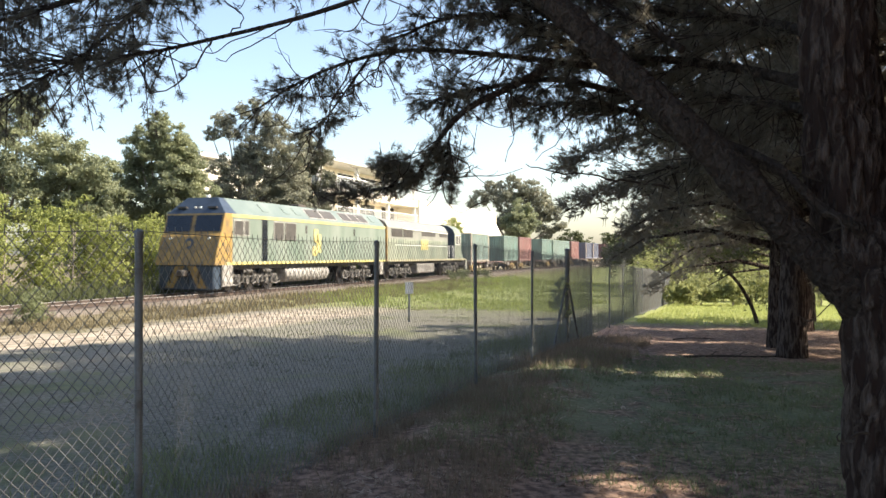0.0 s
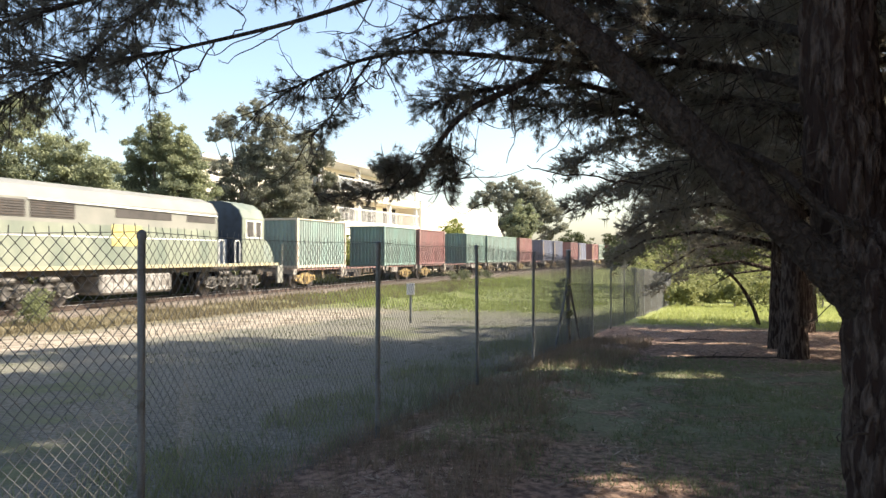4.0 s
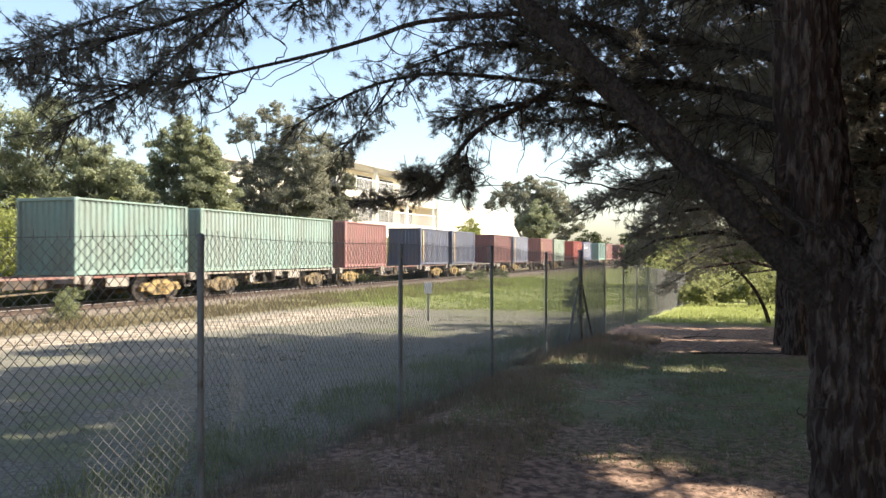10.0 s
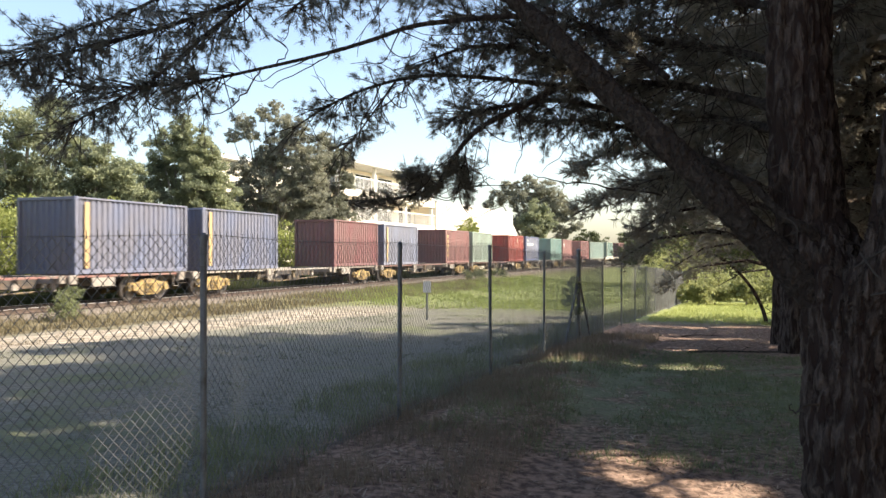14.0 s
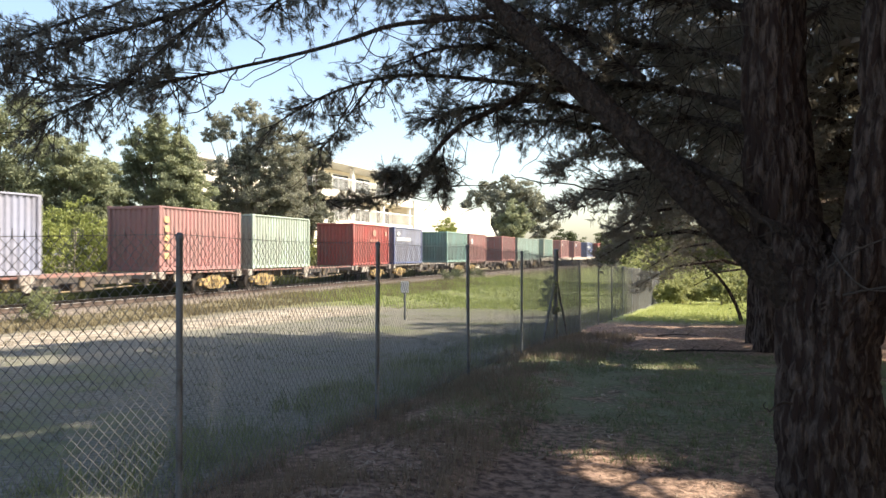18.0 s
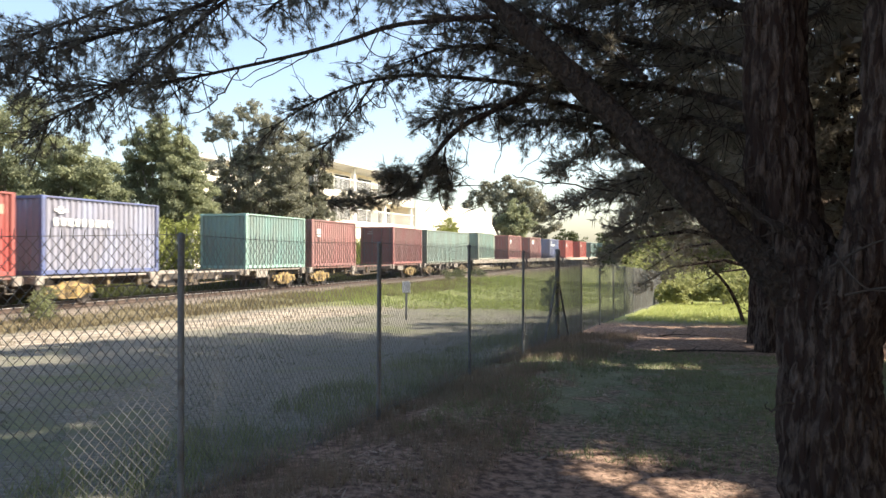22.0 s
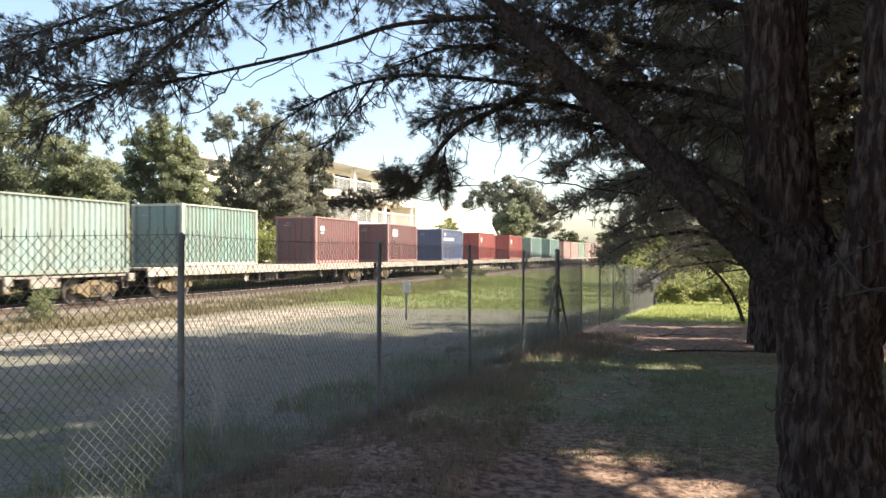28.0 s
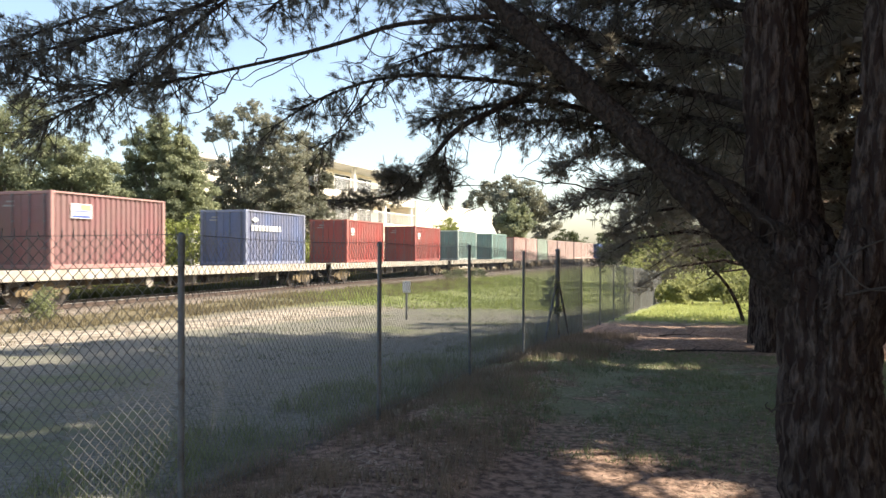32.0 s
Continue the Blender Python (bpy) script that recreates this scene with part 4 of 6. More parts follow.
        for i in range(k):
            part("louvre", roof_panel(x0 + w * i + 0.12, x0 + w * (i + 1) - 0.12, 0.22, 0.78, 0.03), GRILLE, g, "dark louvred intake")
    for x in (4.0, 6.2, 7.4, 17.5):
        part("roof_hatch", roof_panel(x, x + 0.5, 0.3, 0.8, 0.02), LOCO_ROOF, lo)
    part("exhaust", Solid().box(9.5, 10.4, -0.3, 0.3, 4.17, 4.36, 0.04), UNDER, lo)
    part("fuel_tank", Solid().tube([(6.3, -0.85, 0.72), (6.36, -0.85, 0.72), (11.24, -0.85, 0.72), (11.3, -0.85, 0.72)], [0.30, 0.42, 0.42, 0.30], 18), LOCO_TANK, lo, "pale grey fuel tank", smooth=True)
    part("underframe", Solid().box(0.4, L - 0.1, -1.2, 1.2, 1.02, 1.218).box(6.4, 11.2, -0.5, 1.25, 0.35, 1.03, 0.05), UNDER, lo)
    part("end_panel", Solid().prism_x([(-1.38, 1.3), (1.38, 1.3), (1.38, 3.42), (0.7, 4.1), (-0.7, 4.1), (-1.38, 3.42)], L, L + 0.02), LOCO_NOSE, lo)
    part("steps", Solid().box(L - 0.9, L - 0.3, -1.44, -1.2, 0.4, 1.2, 0.02), LOCO_TANK, lo)
    for x in (3.5, 15.4):
        loco_bogie(lo, x)
    return lo


def trailing_locomotive():
    """A second, older locomotive that runs with its nose to the rear."""
    L = 19.3
    lo = thing("diesel_locomotive", "faded pale green diesel locomotive with rounded nose to the rear", "locomotive")
    arch = [(-1.42, 1.22), (1.42, 1.22), (1.42, 3.35), (1.25, 3.72), (0.85, 4.0), (0.3, 4.12), (-0.3, 4.12), (-0.85, 4.0), (-1.25, 3.72), (-1.42, 3.35)]
    part("body", Solid().prism_x([(-1.42, 1.22), (1.42, 1.22), (1.42, 2.72), (-1.42, 2.72)], 0.35, 13.6), LOCO_FADED, lo, "faded pale green body side")
    part("upper_body", Solid().prism_x([(-1.416, 2.72), (1.416, 2.72), (1.416, 3.45), (1.15, 3.85), (0.6, 4.05), (-0.6, 4.05), (-1.15, 3.85), (-1.416, 3.45)], 0.35, 13.6), LOCO_WHITE, lo, "cream upper body and roof")
    part("end_panel", Solid().prism_x([(-1.40, 1.3), (1.40, 1.3), (1.40, 3.45), (0.6, 4.0), (-0.6, 4.0), (-1.40, 3.45)], 0.32, 0.346), LOCO_NOSE, lo, "orange end panel")
    part("corner_stripe", near_panel(0.18, 0.34, 1.25, 3.5, -1.40), LOCO_NOSE, lo, "orange diaphragm edge")
    part("cab", Solid().prism_x(arch, 15.6, 17.5), LOCO_FADED, lo, "pale green cab with arched roof", smooth=False)
    # dark sheet paints the shade on the cab's forward face
    part("cab_bulkhead", Solid().prism_x([(y * 0.985, 1.24 + (z - 1.22) * 0.99) for y, z in arch], 15.58, 15.598), LOCO_DARK, lo, "cab bulkhead coloured dark for its shade")
    nose = Solid()
    rings = []
    for x, w, h in ((17.5, 1.42, 2.75), (18.2, 1.38, 2.70), (18.8, 1.22, 2.58), (19.15, 0.9, 2.40), (19.3, 0.5, 2.2)):
        rings.append([(x, w * math.cos(a) * (1 if math.sin(a) < 0.5 else 0.98), 1.22 + (h - 1.22) * min(1, 1.15 * math.sin(a))) for a in [math.pi * k / 12 for k in range(13)]])
    for r in rings:
        nose.v += r
    for i in range(len(rings) - 1):
        nose.f += [(13 * i + k, 13 * i + k + 1, 13 * i + k + 14, 13 * i + k + 13) for k in range(12)]
    nose.f.append(tuple(13 * 4 + k for k in range(13)))
    part("nose", nose, LOCO_FADED, lo, "rounded pale green nose", smooth=True)
    part("low_hood", Solid().box(13.6, 15.58, -0.75, 0.75, 1.22, 2.4, 0.05), LOCO_DARK, lo)
    for x in (13.75, 15.05):
        part("handrail", Solid().tube([(x, -1.38, 1.24), (x, -1.38, 2.25), (x + 0.06, -1.38, 2.32), (x + 0.34, -1.38, 2.32), (x + 0.4, -1.38, 2.25), (x + 0.4, -1.38, 1.24)], 0.028, 6), WHITE, lo, "white tubular handrail")
    part("stripe", near_panel(0.35, L - 0.4, 1.20, 1.33, -1.43), LOCO_CREAM, lo, "cream stripe along the sill")
    part("roof_rail", Solid().tube([(3.2, -1.46, 3.42), (13.5, -1.46, 3.30)], 0.03, 6), WHITE, lo, "white roof-edge rail")
    for x0, x1, z0, z1 in ((1.0, 3.1, 2.85, 3.38), (3.3, 5.2, 2.85, 3.38)):
        g = part("intake", near_panel(x0, x1, z0, z1, -1.42), GRILLE, lo, "dark side intake")
        for k in range(6):
            part("slat", near_panel(x0, x1, z0 + 0.05 + 0.08 * k, z0 + 0.075 + 0.08 * k, -1.43, 0.02), UNDER, g)
    for x0, x1 in ((7.2, 10.4), (11.4, 13.4)):
        part("roof_intake", near_panel(x0, x1, 3.0, 3.36, -1.42), GRILLE, lo, "dark high intake")
    part("emblem", near_panel(7.0, 8.6, 2.0, 2.75, -1.424), LOCO_YELLOW, lo, "faded yellow emblem")
    part("side_line", near_panel(1.8, 13.5, 2.28, 2.32, -1.424), WHITE, lo)
    for x0, x1 in ((15.95, 16.55), (16.75, 17.2)):
        fr = part("side_window", near_panel(x0 - 0.05, x1 + 0.05, 2.45, 3.25, -1.422), WHITE, lo)
        part("pane", near_panel(x0, x1, 2.5, 3.2, -1.434, 0.006), GRILLE, fr, "dark pane")
    part("windscreen", Solid().box(17.5, 17.54, -1.1, 1.1, 2.8, 3.4, 0.01), GLASS_DARK, lo)
    part("fuel_tank", Solid().box(6.6, 10.6, -1.32, 1.32, 0.30, 1.0, 0.08), LOCO_TANK, lo, "ribbed pale grey fuel tank")
    for k in range(9):
        part("tank_rib", Solid().box(6.8 + 0.44 * k, 6.86 + 0.44 * k, -1.35, -1.30, 0.38, 0.95), LOCO_TANK, lo)
    part("underframe", Solid().box(0.3, L - 0.3, -1.2, 1.2, 1.0, 1.218), UNDER, lo)
    part("end_steps", Solid().box(L - 0.5, L + 0.05, -1.42, -1.3, 0.35, 1.2, 0.02).tube([(L + 0.02, -1.38, 0.4), (L + 0.02, -1.38, 2.2)], 0.03, 6), LOCO_WHITE, lo)
    part("coupler", Solid().box(-0.4, 0.4, -0.16, 0.16, 0.72, 1.02, 0.05).box(L - 0.3, L + 0.4, -0.16, 0.16, 0.72, 1.02, 0.05), UNDER, lo)
    for x in (3.4, 15.3):
        loco_bogie(lo, x)
    return lo


RIDERS.append((lead_locomotive(), -251.0, RAIL_TOP))
RIDERS.append((trailing_locomotive(), -231.5, RAIL_TOP))


# ---------------------------------------------------------------- fence
FENCE_H = 1.64


def fence_point(k):
    p = FENCE_A + (FENCE_STEP if k > 0 else Vector((2.10, 2.15))) * k       # the fence bends at its first full post
    return p.x, p.y, ground_z(p.x, p.y)


def mesh_bay(k):
    """One bay of diamond wire mesh, upright wire ends standing above its top strand."""
    xa, ya, za = fence_point(k)
    xb, yb, zb = fence_point(k + 1)
    fine = k < 5
    n = 101 if fine else 51
    dz, r = (0.036 if fine else 0.072), (0.0029 if k < 0 else 0.0021 if k < 3 else 0.0024 if k < 5 else 0.0030 if k < 9 else 0.0042)
    rows = round((FENCE_H - 0.05) / dz)
    way = Vector((xb - xa, yb - ya)).normalized()
    nx, ny = way.y, -way.x
    i = np.arange(n)
    j = np.arange(rows + 1)
    sag = 0.02 * np.sin(np.pi * i / n)[:, None]
    wave = 0.0004 * rng.normal(size=(1, rows + 1))
    t = (i[:, None] + (i[:, None] + j[None, :]) % 2) / n + wave
    z = 0.05 + dz * j[None, :] - sag
    px, py = xa + (xb - xa) * t, ya + (yb - ya) * t
    pz = za + (zb - za) * t + z
    off = np.where((i[:, None] + j[None, :]) % 2 == 0, 0.003, -0.003)
    px, py = px + nx * off, py + ny * off
    tip = rng.uniform(0.030, 0.052, n) * (i % 2)
    lean = rng.normal(size=n) * 0.006
    bent = rng.random(n) < 0.05
    lean[bent] += rng.choice([-0.05, 0.05], bent.sum())
    ex = np.concatenate([px, (px[:, -1] + lean * way.x)[:, None]], axis=1)
    ey = np.concatenate([py, (py[:, -1] + lean * way.y)[:, None]], axis=1)
    ez = np.concatenate([pz, (pz[:, -1] + tip)[:, None]], axis=1)
    P = np.stack([ex, ey, ez], axis=2)
    if k < 3:        # short upright twists where the wires hook into one another
        low, up = P[:, :-1].copy(), P[:, :-1].copy()
        low[:, :, 2] -= 0.0025
        up[:, :, 2] += 0.0025
        P = np.concatenate([np.stack([low, up], axis=2).reshape(n, -1, 3), P[:, -1:]], axis=1)
    m = P.shape[1]
    corners = np.array([(way.x, way.y, 0.0), (nx * 0.86 - way.x * 0.5, ny * 0.86 - way.y * 0.5, 0.0), (-nx * 0.86 - way.x * 0.5, -ny * 0.86 - way.y * 0.5, 0.0)]) * r
    V = (P[:, :, None, :] + corners[None, None, :, :]).reshape(-1, 3)
    base = (np.arange(n)[:, None] * m + np.arange(m - 1)[None, :]).reshape(-1) * 3
    F = np.concatenate([np.stack([base + a, base + b, base + 3 + b, base + 3 + a], axis=1) for a, b in ((0, 1), (1, 2), (2, 0))])
    return array_mesh("wire_mesh", V, F, WIRE)


def build_fence():
    fence = thing("chain_link_fence", "weathered chain-link fence with galvanised steel posts", "fence")
    for k in range(-2, 15):
        x, y, z = fence_point(k)
        r = 0.020
        big = k == 4
        if big:
            r = 0.042
        h = FENCE_H - 0.025 + (0.13 if big else 0.0)
        lean = 0.012 * math.sin(k * 2.3)
        s = Solid().tube([(x, y, z - 0.3), (x + lean, y, z + h - 0.05), (x + lean, y, z + h)], [r, r, r], 12)
        s.tube([(x + lean, y, z + h - 0.01), (x + lean, y, z + h + 0.02), (x + lean, y, z + h + 0.035)], [r * 1.25, r * 1.2, r * 0.5], 12)
        post = part("post", s, STEEL, fence)
        if k < 10:
            for hh in (0.25, 0.85, 1.45):
                part("wire_tie", Solid().tube([(x - r * 1.1, y - r, z + hh), (x, y - r * 1.3, z + hh), (x + r * 1.1, y - r, z + hh)], 0.003, 4), WIRE, post)
        if big:
            for d in (-1, 1):
                e = (x + ALONG.x * 1.35 * d, y + ALONG.y * 1.35 * d)
                part("brace", Solid().tube([(x, y, z + 1.25), (e[0], e[1], ground_z(*e) - 0.05)], 0.024, 8), STEEL, fence)
    for k in range(-2, 14):
        part("wire_mesh", mesh_bay(k), WIRE, fence)
        for hh in (0.08, FENCE_H):
            a, b = fence_point(k), fence_point(k + 1)
            pts = [(a[0] + (b[0] - a[0]) * i / 6, a[1] + (b[1] - a[1]) * i / 6, a[2] + (b[2] - a[2]) * i / 6 + hh - 0.02 * math.sin(math.pi * i / 6)) for i in range(7)]
            part("strand", Solid().tube(pts, 0.0022 if k < 3 else 0.002, 4), WIRE, fence)


build_fence()


def build_sign():
    x, y = -1.02, 23.5
    z = ground_z(x, y)
    sg = thing("post_sign", "small grey warning sign on a thin steel post", "sign")
    part("post", Solid().tube([(x, y, z - 0.2), (x, y, z + 1.05)], 0.03, 8), STEEL, sg)
    part("panel", Solid().box(x - 0.11, x + 0.11, y - 0.04, y - 0.03, z + 0.76, z + 1.08, 0.004), WHITE, sg, "small grey panel")


build_sign()


# ---------------------------------------------------------------- trees
def tufts_along(points, reach, count, droop=0.15, start=0.0):
    """Places and ways of needle tufts, on side twigs along a branch; also the twigs."""
    pts = [Vector(p) for p in points]
    seg = [(pts[i + 1] - pts[i]).length for i in range(len(pts) - 1)]
    total = sum(seg)
    c, w, twigs = [], [], []
    for i in range(count):
        d = total * (start + (1 - start) * rng.random())
        j = 0
        while j < len(seg) - 1 and d > seg[j]:
            d -= seg[j]
            j += 1
        p = pts[j].lerp(pts[j + 1], min(1, d / max(seg[j], 1e-6)))
        along = (pts[j + 1] - pts[j]).normalized()
        r = Vector(rng.normal(size=3))
        r.z = r.z * 0.6 - droop
        way = (r.normalized() + along * 0.55).normalized()
        ln = reach * rng.uniform(0.35, 1.0)
        bend = Vector((0, 0, -droop * ln * rng.uniform(0.0, 0.8)))
        mid, tip = p + way * ln * 0.55 + bend * 0.3, p + way * ln + bend
        twigs.append((p, mid, tip))
        for f in (1.0, 0.91, 0.82, 0.73, 0.64):
            q = p.lerp(mid, f * 2) if f < 0.5 else mid.lerp(tip, f * 2 - 1)
            c.append(tuple(q + Vector(rng.normal(size=3)) * 0.03)), w.append(tuple(tip - mid))
    return c, w, twigs


NEAR_TREE = {
    # limbs of the leaning pine: points, start and end radius
    "stems": [
        ([(2.26, 4.70, -0.05), (2.22, 4.70, 0.30), (2.18, 4.72, 0.67), (2.17, 4.75, 1.01), (2.14, 4.78, 1.30), (2.10, 4.84, 1.55), (2.06, 4.95, 1.82)], 0.335, 0.17),
        ([(2.14, 4.78, 1.20), (1.96, 4.80, 1.45), (1.75, 4.85, 1.68), (1.46, 4.90, 2.00), (1.19, 5.00, 2.30), (0.88, 5.10, 2.64), (0.60, 5.20, 2.95), (0.36, 5.30, 3.21), (0.09, 5.40, 3.57)], 0.105, 0.052),
        ([(2.18, 4.78, 1.01), (2.12, 4.82, 1.36), (2.04, 4.95, 1.82), (1.99, 5.00, 2.32), (1.99, 5.05, 2.84), (2.01, 5.10, 3.40), (2.05, 5.20, 4.13), (2.12, 5.30, 6.45), (2.23, 5.40, 10.53)], 0.225, 0.12),
        ([(2.20, 4.70, 1.05), (2.23, 4.60, 1.37), (2.31, 4.50, 1.68), (2.37, 4.50, 2.10), (2.41, 4.50, 2.65), (2.42, 4.50, 3.31), (2.40, 4.50, 5.43), (2.38, 4.40, 8.00)], 0.21, 0.10),
    ],
    "boughs": [
        ([(0.44, 5.27, 3.12), (0.31, 5.30, 3.15), (-0.09, 5.30, 3.12), (-0.34, 5.35, 3.10), (-0.59, 5.40, 3.03), (-0.90, 5.50, 2.97), (-1.33, 5.60, 2.90), (-1.81, 5.70, 2.83), (-2.23, 5.80, 2.82), (-2.75, 5.90, 2.85), (-3.08, 6.00, 2.98)], 0.026, 0.007, 0.45, 106, 0.55),
        ([(-1.16, 5.50, 3.53), (-1.43, 5.55, 3.33), (-1.71, 5.60, 3.14), (-1.97, 5.70, 2.97), (-2.25, 5.80, 2.81), (-2.63, 5.90, 2.66), (-2.92, 6.00, 2.52)], 0.022, 0.006, 0.42, 110, 0.15),
        ([(-1.24, 5.90, 3.59), (-1.72, 5.90, 3.39), (-2.11, 5.90, 3.26), (-2.55, 6.00, 3.18), (-3.00, 6.10, 3.11), (-3.51, 6.20, 3.07)], 0.028, 0.008, 0.50, 144, 0.1),
        ([(-1.86, 6.10, 3.74), (-2.39, 6.10, 3.45), (-2.89, 6.20, 3.32), (-3.44, 6.30, 3.13)], 0.02, 0.006, 0.40, 85, 0.2),
        ([(1.05, 5.90, 2.78), (0.58, 5.90, 2.84), (0.14, 6.00, 2.91), (-0.22, 6.10, 2.95), (-0.52, 6.20, 2.93), (-0.82, 6.30, 2.86), (-1.09, 6.40, 2.75), (-1.33, 6.50, 2.62)], 0.028, 0.007, 0.36, 80, 0.25),
        ([(0.70, 5.90, 2.84), (0.41, 6.00, 2.70), (0.15, 6.05, 2.58), (0.00, 6.10, 2.45), (-0.12, 6.20, 2.28), (-0.21, 6.30, 2.16), (-0.40, 6.35, 2.09), (-0.70, 6.40, 2.06), (-0.92, 6.50, 2.07)], 0.034, 0.008, 0.09, 74, 0.45),
        ([(-0.21, 6.30, 2.18), (-0.32, 6.35, 2.24), (-0.40, 6.40, 2.25), (-0.46, 6.45, 2.23)], 0.012, 0.005, 0.12, 54, 0.1),
        ([(0.02, 6.10, 2.43), (0.00, 6.15, 2.32), (-0.03, 6.20, 2.20), (0.02, 6.25, 2.12)], 0.010, 0.004, 0.16, 34, 0.2),
        ([(-0.50, 6.20, 2.93), (-0.66, 6.25, 2.72), (-0.80, 6.30, 2.55), (-0.93, 6.30, 2.42)], 0.012, 0.004, 0.22, 20, 0.3),
        ([(0.92, 5.60, 2.70), (0.60, 5.70, 2.95), (0.26, 5.80, 3.09), (-0.06, 5.90, 3.08), (-0.26, 6.00, 3.02)], 0.03, 0.008, 0.35, 102, 0.1),
        ([(1.15, 6.20, 2.69), (0.73, 6.20, 2.78), (0.41, 6.30, 2.77), (0.07, 6.40, 2.73), (-0.13, 6.50, 2.68)], 0.03, 0.008, 0.34, 116, 0.1),
        ([(1.57, 6.40, 2.47), (1.19, 6.40, 2.62), (0.86, 6.50, 2.68), (0.60, 6.60, 2.69), (0.43, 6.60, 2.74)], 0.03, 0.008, 0.30, 88, 0.1),
        ([(0.42, 5.40, 3.21), (0.06, 5.50, 3.39), (-0.50, 5.60, 3.46), (-1.01, 5.70, 3.41), (-1.22, 5.80, 3.33)], 0.03, 0.008, 0.40, 102, 0.2),
        ([(1.94, 5.20, 2.54), (1.68, 5.60, 2.72), (1.37, 5.90, 2.84), (0.98, 6.20, 2.94), (0.63, 6.40, 3.07)], 0.05, 0.012, 0.42, 112, 0.15),
        ([(1.94, 5.20, 2.82), (1.68, 5.60, 3.01), (1.33, 5.90, 3.14), (0.90, 6.20, 3.32), (0.50, 6.40, 3.41)], 0.045, 0.012, 0.44, 156, 0.15),
        ([(1.92, 5.10, 2.39), (1.71, 5.60, 2.54), (1.47, 6.00, 2.66), (1.14, 6.40, 2.68)], 0.045, 0.012, 0.40, 84, 0.15),
        ([(2.01, 5.20, 3.15), (1.68, 5.60, 3.34), (1.27, 6.00, 3.50), (0.76, 6.40, 3.63)], 0.045, 0.012, 0.50, 164, 0.1),
        ([(1.84, 5.30, 2.08), (1.76, 6.00, 2.26), (1.62, 6.60, 2.27), (1.43, 7.20, 2.23)], 0.035, 0.010, 0.42, 116, 0.15),
        ([(0.70, 5.40, 2.92), (0.62, 5.60, 3.00), (0.30, 5.80, 3.25), (-0.05, 6.00, 3.36)], 0.03, 0.008, 0.36, 84, 0.1),
        ([(1.30, 5.40, 2.78), (1.15, 5.70, 3.00), (0.85, 5.90, 3.25), (0.55, 6.10, 3.45)], 0.03, 0.008, 0.36, 84, 0.1),
        ([(2.04, 5.06, 2.98), (2.55, 5.80, 3.29), (3.46, 7.20, 3.92)], 0.04, 0.012, 0.5, 102, 0.4),
        ([(2.07, 4.86, 1.59), (1.95, 4.75, 1.77), (1.81, 4.80, 1.86), (1.64, 4.90, 2.07), (1.47, 5.20, 2.24), (1.26, 5.60, 2.36)], 0.050, 0.016, 0.35, 34, 0.55),
    ],
    "twigs": [
        ([(-0.34, 6.10, 2.93), (-0.49, 6.10, 2.80), (-0.66, 6.20, 2.67), (-0.72, 6.20, 2.55)], 0.006),
        ([(-0.60, 6.20, 2.90), (-0.74, 6.20, 2.63), (-0.82, 6.30, 2.41)], 0.008),
        ([(-0.85, 5.48, 2.98), (-0.99, 5.50, 2.89), (-1.24, 5.60, 2.79), (-1.33, 5.60, 2.78)], 0.006),
        ([(-1.35, 5.60, 2.90), (-1.46, 5.60, 2.74), (-1.59, 5.60, 2.62), (-1.78, 5.70, 2.59)], 0.008),
        ([(-1.81, 5.70, 2.82), (-1.77, 5.70, 2.70), (-1.78, 5.70, 2.61)], 0.006),
        ([(0.39, 6.00, 2.69), (0.40, 6.00, 2.54), (0.42, 6.00, 2.39), (0.35, 6.00, 2.22)], 0.007),
        ([(0.82, 6.20, 2.56), (0.70, 6.20, 2.37), (0.56, 6.20, 2.26)], 0.005),
        ([(1.53, 6.60, 2.12), (1.20, 6.50, 2.15), (0.97, 6.40, 2.18), (0.73, 6.40, 2.20), (0.54, 6.40, 2.25)], 0.010),
        ([(-1.16, 5.50, 3.00), (-1.27, 5.50, 3.09), (-1.34, 5.50, 3.05)], 0.005),
        ([(-1.24, 5.60, 2.93), (-1.18, 5.60, 3.01), (-1.29, 5.60, 3.12)], 0.006),
        ([(-0.09, 5.60, 3.01), (-0.07, 5.60, 2.91), (-0.10, 5.60, 2.85)], 0.005),
        ([(-2.21, 5.80, 2.82), (-2.18, 5.80, 2.63), (-2.10, 5.80, 2.49)], 0.006),
        ([(1.86, 4.50, 0.86), (1.76, 4.42, 0.85), (1.70, 4.38, 0.84), (1.67, 4.36, 0.86)], 0.009),
    ],
}


def rough_limb(points, r0, r1, seed):
    """A limb with smoothed bends and uneven girth."""
    pts = [Vector(p) for p in points]
    fine = []
    for i in range(len(pts) - 1):
        a, b, c, d = pts[max(i - 1, 0)], pts[i], pts[i + 1], pts[min(i + 2, len(pts) - 1)]
        for k in range(4):
            t = k / 4
            fine.append(0.5 * (2 * b + (c - a) * t + (2 * a - 5 * b + 4 * c - d) * t * t + (3 * b - a - 3 * c + d) * t ** 3))
    fine.append(pts[-1])
    n = len(fine)
    radii = [(r0 + (r1 - r0) * i / (n - 1)) * (1 + 0.10 * noise.noise((i * 0.7, seed, 0))) for i in range(n)]
    return fine, radii


